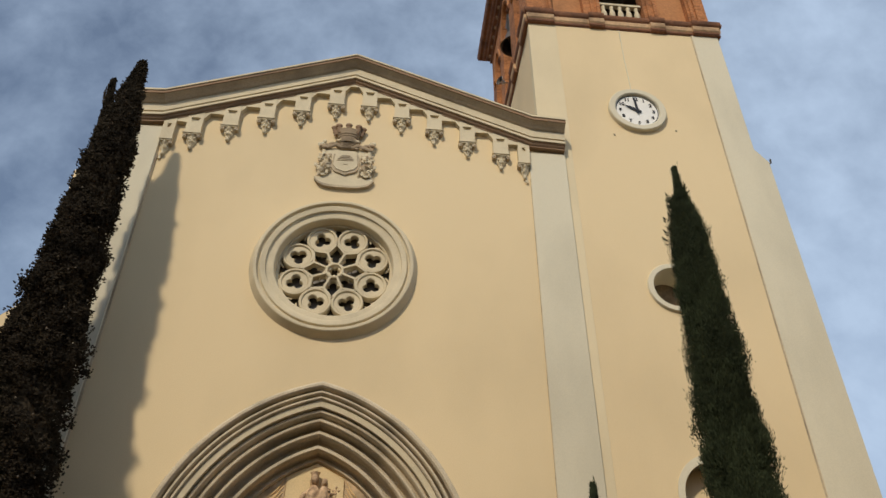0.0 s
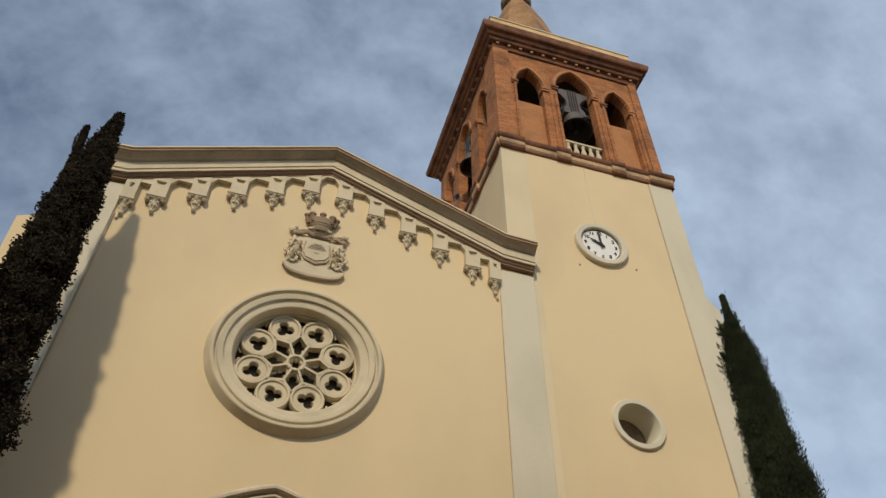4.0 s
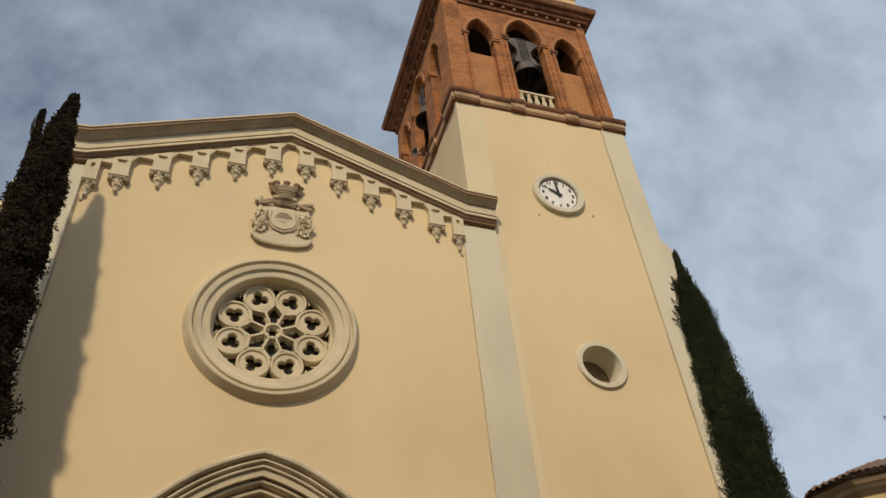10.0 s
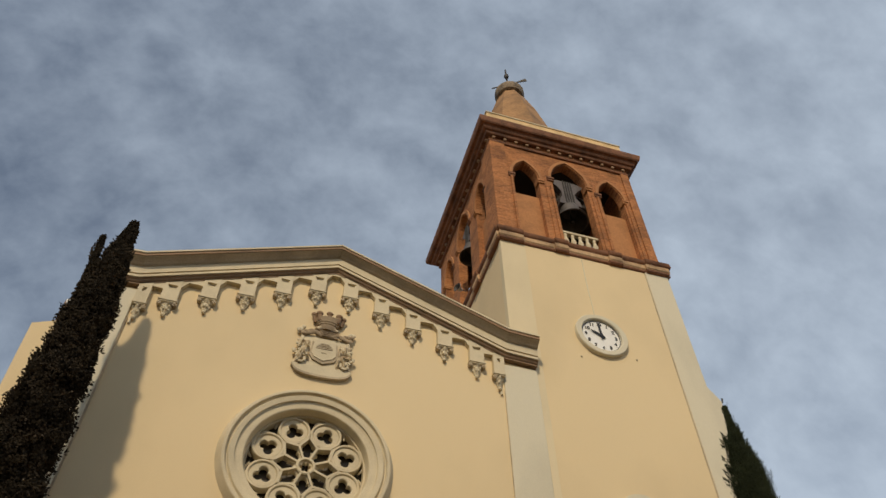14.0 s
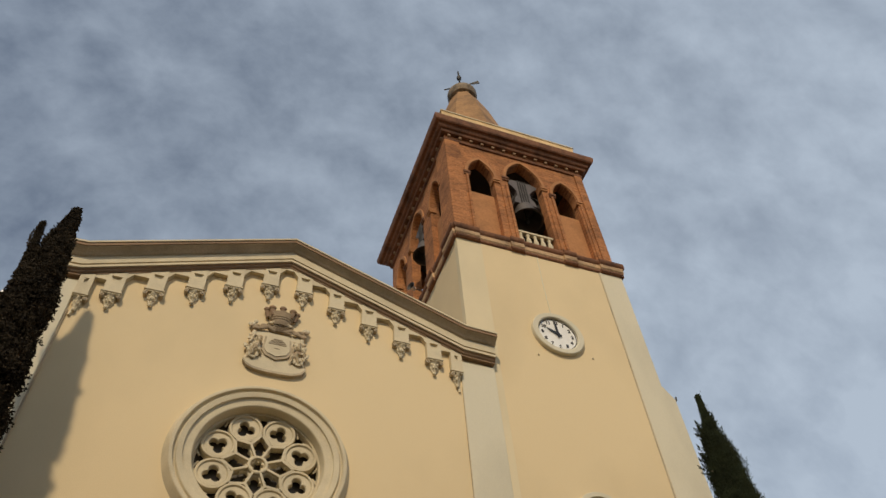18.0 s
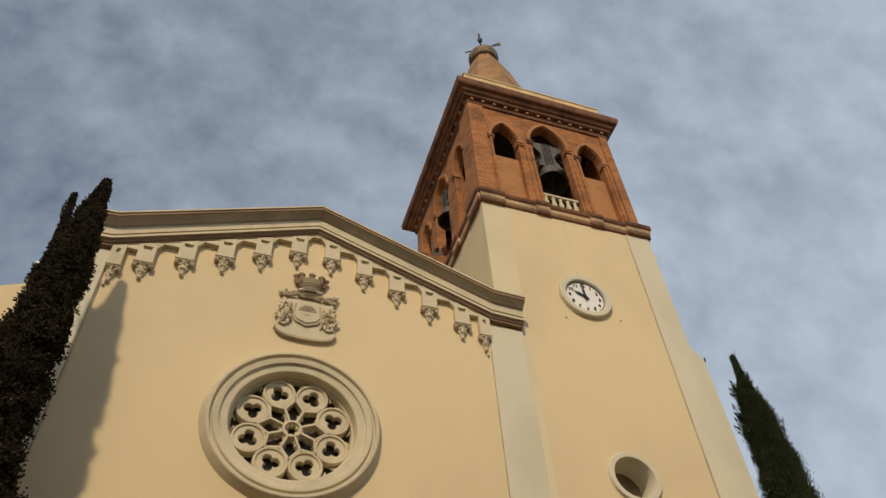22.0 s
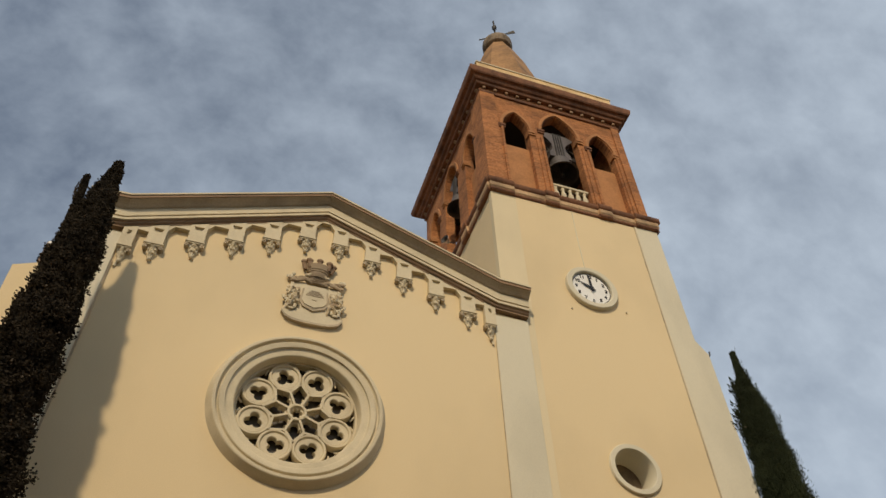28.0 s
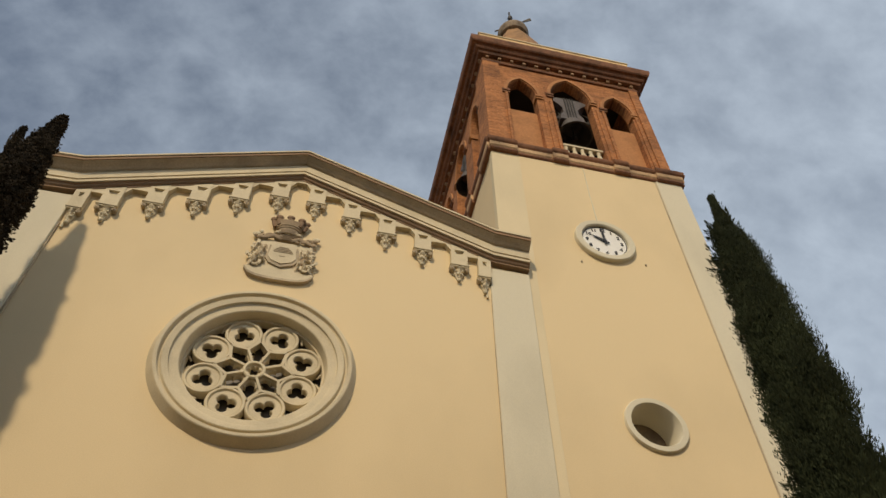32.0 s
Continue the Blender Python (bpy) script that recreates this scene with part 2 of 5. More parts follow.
def prism(bm, pts, d0, d1, axis="y"):
    """An outline of (a, z) points, pushed from d0 to d1 along y (a is x) or along x (a is y)."""
    def p3(a, z, d):
        return (a, d, z) if axis == "y" else (d, a, z)
    f, b = [bm.verts.new(p3(a, z, d0)) for a, z in pts], [bm.verts.new(p3(a, z, d1)) for a, z in pts]
    bm.faces.new(f), bm.faces.new(b[::-1])
    n = len(pts)
    for i in range(n):
        bm.faces.new((f[i], b[i], b[(i + 1) % n], f[(i + 1) % n]))
    return bm


def loft(bm, rings, closed_ring=False, caps=False):
    """Faces between rows of points."""
    rows = [[bm.verts.new(p) for p in r] for r in rings]
    n = len(rows[0])
    for a, b in zip(rows, rows[1:]):
        for i in range(n if closed_ring else n - 1):
            j = (i + 1) % n
            bm.faces.new((a[i], a[j], b[j], b[i]))
    if caps:
        bm.faces.new(rows[0]), bm.faces.new(rows[-1][::-1])
    return bm


def lathe_y(bm, cx, cz, profile, n=64):
    """A profile of (radius, y) turned round an axis along y."""
    rings = [[(cx + r * math.cos(2 * math.pi * i / n), y, cz + r * math.sin(2 * math.pi * i / n)) for i in range(n)] for r, y in profile]
    return loft(bm, rings, True)


def lathe_z(bm, cx, cy, profile, n=24):
    rings = [[(cx + r * math.cos(2 * math.pi * i / n), cy + r * math.sin(2 * math.pi * i / n), z) for i in range(n)] for r, z in profile]
    return loft(bm, rings, True)


def ball(bm, c, r, seg=10, sq=(1, 1, 1)):
    m = Matrix.Translation(c) @ Matrix.Diagonal((*sq, 1))
    bmesh.ops.create_uvsphere(bm, u_segments=seg, v_segments=max(5, seg * 2 // 3), radius=r, matrix=m)
    return bm


def tube(bm, pts, r, n=8):
    """A round bar along points."""
    rings = []
    for i, p in enumerate(pts):
        p = Vector(p)
        d = (Vector(pts[min(i + 1, len(pts) - 1)]) - Vector(pts[max(i - 1, 0)])).normalized()
        a = d.orthogonal().normalized()
        b = d.cross(a)
        rr = r[i] if isinstance(r, (list, tuple)) else r
        rings.append([p + a * rr * math.cos(2 * math.pi * k / n) + b * rr * math.sin(2 * math.pi * k / n) for k in range(n)])
    return loft(bm, rings, True, True)


def pointed(half, spring, rise, n=10):
    """Points of a pointed arch from its left foot over its tip to its right foot."""
    # circle through (half, 0) with its centre at (-c, 0) and the tip at (0, rise)
    c = (rise * rise - half * half) / (2 * half)
    r = half + c
    tip = math.acos(max(-1.0, min(1.0, c / r)))
    right = [(-c + r * math.cos(tip * (1 - i / n)), spring + r * math.sin(tip * (1 - i / n))) for i in range(n + 1)]
    left = [(-x, z) for x, z in right[::-1]]
    return left + right[1:]

# ---- ground ----
bm = bmesh.new()
GZ = -0.4
box(bm, -400, 400, -400, 400, GZ - 0.2, GZ)
tagged(part("ground", bm, GROUND), "pale paved church square reaching to the horizon", "ground", kind="structure")

# ---- church ----
HALF, PIL = 5.25, 4.40            # half width of the front, inner edge of its corner strips
TOP, RAKE, KINK, END = 16.75, 0.405, 4.45, 14.90


def rake(x):
    """Height of the cornice's upper edge."""
    x = abs(x)
    return TOP - RAKE * x if x < KINK else TOP - RAKE * KINK + (END - TOP + RAKE * KINK) * (x - KINK) / (HALF - KINK)


church = thing("church", "cream plastered parish church with rose window and stone portal", "church")
PC, PZ, PR = 0.90, 3.90, 3.80     # portal arch: centre offset, spring height, outer radius


def portal_line(r):
    """Points of the portal's pointed line with radius r, from the ground over the tip and back."""
    a1 = math.acos(PC / r)
    right = [(-PC + r * math.cos(a1 * (1 - i / 44)), PZ + r * math.sin(a1 * (1 - i / 44))) for i in range(45)]
    pts = [(-x, z) for x, z in right[::-1]] + right[1:]
    return [(pts[0][0], GZ)] + pts + [(pts[-1][0], GZ)]


ROSE = (-0.03, 10.40)
# front wall, cut by the portal and the rose
bm = bmesh.new()
out = portal_line(PR - 0.02)
WT = 0.9
mid = len(out) // 2
ro = 1.30


def wall_half(s):
    arch = [(s * abs(x), z) for x, z in out[mid:]]                   # tip to foot
    circ = [(ROSE[0] + s * ro * math.sin(math.pi * i / 24), ROSE[1] - ro * math.cos(math.pi * i / 24)) for i in range(25)]   # bottom to top
    e = HALF
    lo, hi = ROSE[1] - ro, ROSE[1] + ro
    pieces = [arch[:-1] + [(s * e, arch[-2][1]), (s * e, lo), (0, lo)],
              [arch[-2], arch[-1], (s * e, GZ), (s * e, arch[-2][1])],
              circ + [(s * e, hi), (s * e, lo)],
              [(0, hi), (s * e, hi), (s * e, rake(HALF) - 0.3), (s * KINK, rake(KINK) - 0.3), (0, TOP - 0.3)]]
    for p in pieces:
        prism(bm, p, 0.0, WT)


wall_half(1), wall_half(-1)
part("front_wall", bm, CREAM, church, "cream plastered gabled front wall")

# nave behind the front
bm = bmesh.new()
prism(bm, [(-HALF, GZ), (HALF - 0.6, GZ), (HALF - 0.6, END - 1.2), (0, TOP - 1.3), (-HALF, END - 1.2)], WT + 2.5, 22)
part("nave", bm, YELLOW, church, "plain yellow rendered nave body")

# corner strips
for s in (-1, 1):
    bm = bmesh.new()
    box(bm, min(s * PIL, s * (HALF + 0.06)), max(s * PIL, s * (HALF + 0.06)), -0.07 if s < 0 else -0.045, 0.5, GZ, END - 0.75, 0.012)
    part("corner_pilaster", bm, GREIGE, church, "greyer beige corner pilaster")
    bm = bmesh.new()
    e = 0.035 if s < 0 else 0.006
    box(bm, min(s * PIL, s * (PIL - e)), max(s * PIL, s * (PIL - e)), -0.035, 0.1, GZ, 13.3)
    part("pilaster_edge", bm, STONE_DARK, church)

# cornice over the gable
path_x = [-HALF - 0.0, -KINK, 0.0, KINK, HALF]


def gable_moulding(name, profile, mat, label=""):
    b = bmesh.new()
    rings = []
    for x in path_x:
        ext = 0.04 if abs(x) == HALF else 0.0
        rings.append([(x + math.copysign(ext, x) if ext else x, y, rake(x) + dz) for y, dz in profile])
    loft(b, rings, True, True)
    return part(name, b, mat, church, label)


gable_moulding("coping", [(0.55, -0.005), (0.55, 0.065), (-0.42, 0.065), (-0.50, 0.055), (-0.51, 0.045), (-0.51, -0.005), (0.3, -0.005)], STONE, "pale weathered coping on the gable")
gable_moulding("lip", [(0.5, -0.003), (-0.485, -0.003), (-0.485, -0.088), (0.5, -0.088)], BROWN, "brown lip under the coping")
# cavetto colour lowered to carry the shade cast by the coping
gable_moulding("crown_moulding", [(0.5, -0.086), (-0.462, -0.086), (-0.452, -0.10), (-0.42, -0.118), (-0.385, -0.14), (-0.345, -0.17), (-0.31, -0.205), (-0.285, -0.222), (-0.268, -0.226), (-0.268, -0.238), (0.5, -0.238)], COVE, "cavetto moulding toned down for shade under the coping")
gable_moulding("frieze_band", [(0.4, -0.236), (-0.255, -0.236), (-0.255, -0.455), (0.4, -0.455)], STONE, "pale flat band of the cornice")
# brown strip paints the shadow line below the frieze band
gable_moulding("groove", [(0.4, -0.453), (-0.205, -0.453), (-0.205, -0.502), (0.4, -0.502)], BROWN, "groove browned to draw a shadow line")
gable_moulding("fillet", [(0.4, -0.50), (-0.25, -0.50), (-0.25, -0.57), (0.4, -0.57)], STONE, "thin pale fillet")
# brown also stands in for shade on this downward face
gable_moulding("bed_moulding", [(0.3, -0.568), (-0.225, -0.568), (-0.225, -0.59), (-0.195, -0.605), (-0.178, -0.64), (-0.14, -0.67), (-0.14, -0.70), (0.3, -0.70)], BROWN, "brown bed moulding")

# corbel table
SP = 0.82
CT = 0.125
for i in range(-5, 6):
    xc = i * SP
    hw = 0.23                      # half width of the opening between two corbels
    l, r = xc - SP / 2, xc + SP / 2
    zt = lambda x: rake(x) - 0.655
    n_z = zt(xc) - 0.135           # soffit
    zl, zr = zt(xc - hw) - 0.24, zt(xc + hw) - 0.24
    low = min(zl, zr)
    bm = bmesh.new()
    pts = [(l + 0.18, zt(l + 0.18)), (xc, zt(xc)), (r - 0.18, zt(r - 0.18)), (r - 0.18, zr - 0.02), (xc + hw, zr), (xc + hw * 0.45, n_z), (xc - hw * 0.45, n_z), (xc - hw, zl), (l + 0.18, zl - 0.02)]
    prism(bm, pts, -CT, 0.05)
    part("corbel_arch", bm, STONE, church)


def corbel(x, side=0):
    """One strip with its carved bracket. side: 1 or -1 for the halves beside the pilasters."""
    z = rake(x) - 0.655
    c = new("corbel")
    c.parent = church
    a, b = x - 0.185, x + 0.185
    if side > 0:
        b = PIL
    if side < 0:
        a = -PIL
    zb = z - 0.66
    xm = (a + b) / 2
    bm = bmesh.new()
    # strip framed round a sunken pointed pocket
    top_a, top_b = rake(a) - 0.655, rake(b) - 0.655
    w2, wb = (0.115, 0.06) if not side else (0.05, 0.03)
    z1, zp = z - 0.15, z - 0.30
    fr = -CT - 0.015
    prism(bm, [(a, zb), (b, zb), (b, zp), (a, zp)], fr, 0.05)
    prism(bm, [(a, zp), (xm - wb, zp), (xm - w2, z1), (a, z1)], fr, 0.05)
    prism(bm, [(b, zp), (b, z1), (xm + w2, z1), (xm + wb, zp)], fr, 0.05)
    prism(bm, [(a, z1), (b, z1), (b, top_b), (a, top_a)], fr, 0.05)
    part("strip", bm, STONE, c)
    bm = bmesh.new()
    prism(bm, [(xm - w2 - 0.01, z1 + 0.02), (xm - wb - 0.01, zp - 0.02), (xm + wb + 0.01, zp - 0.02), (xm + w2 + 0.01, z1 + 0.02)], -CT + 0.045, 0.04)
    part("pocket", bm, STONE, c)
    w = (b - a) / 2 + 0.03
    lo, hi = (xm - w, xm + w) if not side else ((a - 0.03, b) if side > 0 else (a, b + 0.03))
    bm = bmesh.new()
    box(bm, lo, hi, -CT - 0.05, 0.0, zb - 0.03, zb + 0.015, 0.008)
    box(bm, lo + 0.02, hi - 0.02, -CT - 0.03, 0.0, zb - 0.065, zb - 0.035, 0.008)
    part("capital", bm, STONE, c)
    for k in (-1, 1):
        if side and k == side:
            continue
        bm = bmesh.new()
        lathe_y(bm, xm + k * (w - 0.045), zb - 0.095, [(0.001, -0.15), (0.022, -0.15), (0.028, -0.135), (0.05, -0.135), (0.053, -0.115), (0.045, 0.0)], 14)
        part("volute", bm, STONE_DARK, c, smooth=True)
    bm = bmesh.new()
    rr = random.Random(int(x * 100))
    rows = []
    for q in range(8):
        f = q / 7
        hw = (w - 0.075) * (1 - f) ** 0.7 * (1 + 0.18 * math.sin(f * 14)) + 0.028
        dep = 0.035 + 0.075 * (1 - f) ** 0.6 * (1 + 0.25 * math.sin(f * 14 + 1))
        zz = zb - 0.06 - 0.31 * f
        rows.append([(xm - hw, 0.0, zz), (xm - hw * 0.85, -dep * 0.7, zz), (xm - hw * 0.45, -dep * (0.75 + rr.uniform(0, 0.3)), zz), (xm - hw * 0.12, -dep * (1.15 + rr.uniform(0, 0.2)), zz),
                     (xm + hw * 0.12, -dep * (1.15 + rr.uniform(0, 0.2)), zz), (xm + hw * 0.45, -dep * (0.75 + rr.uniform(0, 0.3)), zz), (xm + hw * 0.85, -dep * 0.7, zz), (xm + hw, 0.0, zz)])
    loft(bm, rows)
    for dx, dz in ((-0.07, -0.15), (0.07, -0.15), (0, -0.12), (-0.035, -0.24), (0.035, -0.24)):
        if side and dx * side > 0:
            continue
        ball(bm, (xm + dx, -0.10, zb + dz), 0.026, 8, (1, 0.9, 1.3))
    part("carved_leaf", bm, STONE, c)
    bm = bmesh.new()
    ball(bm, (xm, -0.055, zb - 0.405), 0.05, 10, (1, 1, 1.15))
    box(bm, xm - 0.04, xm + 0.04, -0.06, 0.0, zb - 0.375, zb - 0.35)
    part("pendant", bm, STONE, c, smooth=True)
    if side:
        bm = bmesh.new()
        tube(bm, [(xm + side * 0.03, -0.03, zb - 0.38), (xm + side * 0.05, -0.03, zb - 0.56)], 0.03, 6)
        part("tail", bm, STONE, c)


for i in range(5):
    corbel((i + 0.5) * SP), corbel(-(i + 0.5) * SP)
corbel(PIL - 0.10, 1), corbel(-PIL + 0.10, -1)

# rose window
rose = new("rose_window")
rose.parent = church
rose["label"] = "round stone rose window with eight trefoil circles"
bm = bmesh.new()
lathe_y(bm, ROSE[0], ROSE[1], [(1.79, 0.05), (1.785, 0.0), (1.69, -0.18), (1.672, -0.195), (1.62, -0.195), (1.608, -0.18), (1.602, -0.13), (1.575, -0.115), (1.56, -0.125), (1.55, -0.155), (1.535, -0.165), (1.48, -0.155), (1.435, -0.145), (1.425, -0.10), (1.38, -0.085), (1.275, -0.075), (1.258, -0.06), (1.25, -0.02), (1.24, 0.05), (1.228, 0.10), (1.228, 0.34)], 160)
part("ring_moulding", bm, STONE, rose)
TY = 0.125


def plate(bm, cx, cz, outer, inner, y0, y1, n=48):
    """A slab with a hole: outer and inner give the radius for each direction round (cx, cz)."""
    rows = []
    for f, y in ((inner, y1), (inner, y0 + 0.02), (lambda a: inner(a) + 0.02, y0), (outer, y0), (outer, y1)):
        rows.append([(cx + f(2 * math.pi * i / n) * math.cos(2 * math.pi * i / n), y, cz + f(2 * math.pi * i / n) * math.sin(2 * math.pi * i / n)) for i in range(n)])
    return loft(bm, rows, True)


RC, RS = 0.87, 0.325
for k in range(8):
    a = math.pi / 8 + k * math.pi / 4
    cx, cz = ROSE[0] + RC * math.cos(a), ROSE[1] + RC * math.sin(a)
    ring = bmesh.new()
    lathe_y(ring, cx, cz, [(0.34, TY + 0.18), (0.34, TY + 0.02), (0.325, TY), (0.29, TY), (0.27, TY + 0.035), (0.25, TY + 0.04), (0.25, TY + 0.18)], 28)
    foil = part("tracery_circle", ring, STONE, rose, smooth=True)
    bm = bmesh.new()
    plate(bm, cx, cz, lambda t: 0.262, lambda t: 0.075 + 0.11 * abs(math.cos(1.5 * (t - a))) ** 0.7, TY + 0.032, TY + 0.16, 42)
    part("trefoil", bm, STONE, foil)
    # spoke towards the circle
    bm = bmesh.new()
    u, v = (math.cos(a), math.sin(a)), (-math.sin(a), math.cos(a))
    p = lambda d, w: (ROSE[0] + u[0] * d + v[0] * w, ROSE[1] + u[1] * d + v[1] * w)
    prism(bm, [p(0.19, -0.022), p(0.50, -0.024), p(0.54, 0.0), p(0.50, 0.024), p(0.19, 0.022)], TY - 0.005, TY + 0.17)
    part("spoke", bm, STONE, rose)
    # petal between two spokes, with a starry opening
    b = a + math.pi / 8
    u2 = (math.cos(b), math.sin(b))
    pc = 0.45
    poly = []
    for d, w in ((0.20, 0.0), (0.21, 0.075), (0.52, 0.195), (0.60, 0.17), (0.80, 0.02), (0.80, -0.02), (0.60, -0.17), (0.52, -0.195), (0.21, -0.075)):
        poly.append((d - pc, w))

    def edge(t, poly=poly):
        dx, dz = math.cos(t), math.sin(t)
        best = 1.0
        for (x0, z0), (x1, z1) in zip(poly, poly[1:] + poly[:1]):
            den = dx * (z1 - z0) - dz * (x1 - x0)
            if abs(den) < 1e-9:
                continue
            s = (x0 * (z1 - z0) - z0 * (x1 - x0)) / den
            q = (x0 * dz - z0 * dx) / den
            if s > 0 and -1e-6 <= q <= 1 + 1e-6:
                best = min(best, s)
        return best
    bm = bmesh.new()
    plate(bm, ROSE[0] + pc * u2[0], ROSE[1] + pc * u2[1], lambda t: edge(t - b), lambda t: min(edge(t - b) * 0.86, 0.10 + 0.11 * abs(math.cos(2.0 * (t - b))) ** 0.8), TY + 0.06, TY + 0.16, 48)
    part("petal", bm, STONE, rose)
    # rib zigzagging between spokes and petal tips
    for sg in (-1, 1):
        bm = bmesh.new()
        a2 = b + sg * math.pi / 8
        p0 = Vector((0.49 * math.cos(a2), 0.49 * math.sin(a2)))
        p1 = Vector((0.70 * math.cos(b), 0.70 * math.sin(b)))
        nn = Vector((-(p1 - p0).y, (p1 - p0).x)).normalized() * 0.024
        prism(bm, [(ROSE[0] + q.x, ROSE[1] + q.y) for q in (p0 - nn, p1 - nn, p1 + nn, p0 + nn)], TY - 0.003, TY + 0.165)
        part("rib", bm, STONE, rose)
    # small cusps between circles and rim
    for w in (-0.17, 0.17):
        bm = bmesh.new()
        tube(bm, [(ROSE[0] + 1.215 * math.cos(b + w), TY + 0.1, ROSE[1] + 1.215 * math.sin(b + w)), (ROSE[0] + 1.10 * math.cos(b + w * 0.35), TY + 0.1, ROSE[1] + 1.10 * math.sin(b + w * 0.35))], [0.035, 0.018], 6)
        part("cusp", bm, STONE, rose)
bm = bmesh.new()
lathe_y(bm, ROSE[0], ROSE[1], [(0.205, TY + 0.17), (0.205, TY + 0.01), (0.185, TY - 0.01), (0.15, TY - 0.01), (0.135, TY + 0.03), (0.135, TY + 0.17)], 28)
part("hub", bm, STONE, rose, smooth=True)
bm = bmesh.new()
plate(bm, ROSE[0], ROSE[1], lambda t: 0.142, lambda t: 0.07 + 0.045 * abs(math.cos(3 * t)), TY + 0.04, TY + 0.15, 36)
part("hub_star", bm, STONE, rose)
bm = bmesh.new()
lathe_y(bm, ROSE[0], ROSE[1], [(1.235, TY + 0.17), (1.235, TY + 0.01), (1.19, TY + 0.01), (1.18, TY + 0.17)], 64)
part("rim", bm, STONE, rose)
bm = bmesh.new()
lathe_y(bm, ROSE[0], ROSE[1], [(0.001, 0.37), (1.28, 0.37), (1.28, 0.39), (0.001, 0.39)], 48)
part("pane", bm, surface("dusty_glass", (0.10, 0.085, 0.065), rough=0.45, vary=0.2, grain=20, stain=3, bump=0.05), rose, "dusty brown leaded glass")

# portal
portal = new("portal")
portal.parent = church
portal["label"] = "stepped pointed stone portal with roll mouldings"
PROFILE = [(3.88, 0.02), (3.88, -0.05), (3.83, -0.09), (3.785, -0.09), (3.755, -0.05), (3.75, 0.09), (3.737, 0.16), (3.722, 0.06), (3.70, -0.03), (3.665, -0.03), (3.645, 0.0), (3.645, 0.11), (3.633, 0.18), (3.622, 0.08), (3.60, 0.0), (3.565, 0.0), (3.545, 0.03), (3.545, 0.10),
           (3.535, 0.055), (3.43, 0.07), (3.43, 0.215), (3.42, 0.215), (3.415, 0.17), (3.39, 0.14), (3.35, 0.145), (3.325, 0.19), (3.315, 0.31), (3.27, 0.26), (3.24, 0.215), (3.205, 0.22), (3.18, 0.27), (3.195, 0.37), (3.17, 0.47), (3.13, 0.52), (3.11, 0.48), (3.10, 0.41), (3.06, 0.35), (3.02, 0.35), (2.99, 0.40), (3.00, 0.54), (2.97, 0.64), (2.90, 0.67), (2.885, 0.56), (2.85, 0.50), (2.80, 0.50), (2.775, 0.56), (2.785, 0.71), (2.75, 0.79), (2.71, 0.79), (2.69, 0.73), (2.66, 0.73), (2.64, 0.77), (2.63, 0.96)]
CUTS = ((0, 6, "hood_moulding"), (6, 12, "outer_roll"), (12, 18, "second_roll"), (18, 21, "chamfer"), (21, 26, "third_roll"), (26, 34, "outer_order"), (34, 41, "middle_order"), (41, 48, "inner_order"), (48, 52, "inner_fillet"))
for a, b, nm in CUTS:
    bm = bmesh.new()
    lines = [[(x, y, z) for x, z in portal_line(r)] for r, y in PROFILE[a:b + 1]]
    loft(bm, lines)
    part(nm, bm, STONE if nm == "chamfer" else PORTAL, portal)
bm = bmesh.new()
prism(bm, portal_line(2.70), 0.83, 1.1)
part("tympanum", bm, OCHRE, portal, "pale panelled tympanum behind the sculpture")
for s in (-1, 1):
    bm = bmesh.new()
    prism(bm, [(s * 0.55, 4.2), (s * 1.6, 4.2), (s * 1.5, 5.0), (s * 1.25, 5.5), (s * 0.95, 5.85), (s * 0.55, 6.14)], 0.80, 0.85)
    part("side_panel", bm, PINK, portal, "ochre marble panel")
    for k in range(6):
        bm = bmesh.new()
        tube(bm, [(s * 0.58, 0.795, 6.02 - 0.11 * k), (s * (0.70 + 0.03 * k), 0.79, 5.82 - 0.13 * k), (s * (0.92 + 0.03 * k), 0.795, 5.62 - 0.14 * k)], [0.012, 0.022, 0.010], 6)
        part("relief_rib", bm, OCHRE, portal)
bm = bmesh.new()
prism(bm, [(-0.56, 4.2), (0.56, 4.2), (0.53, 6.08), (0.0, 6.36), (-0.53, 6.08)], 0.775, 0.86)
part("centre_panel", bm, surface("pale_stone", (0.72, 0.55, 0.30), vary=0.1), portal, "pale centre panel")

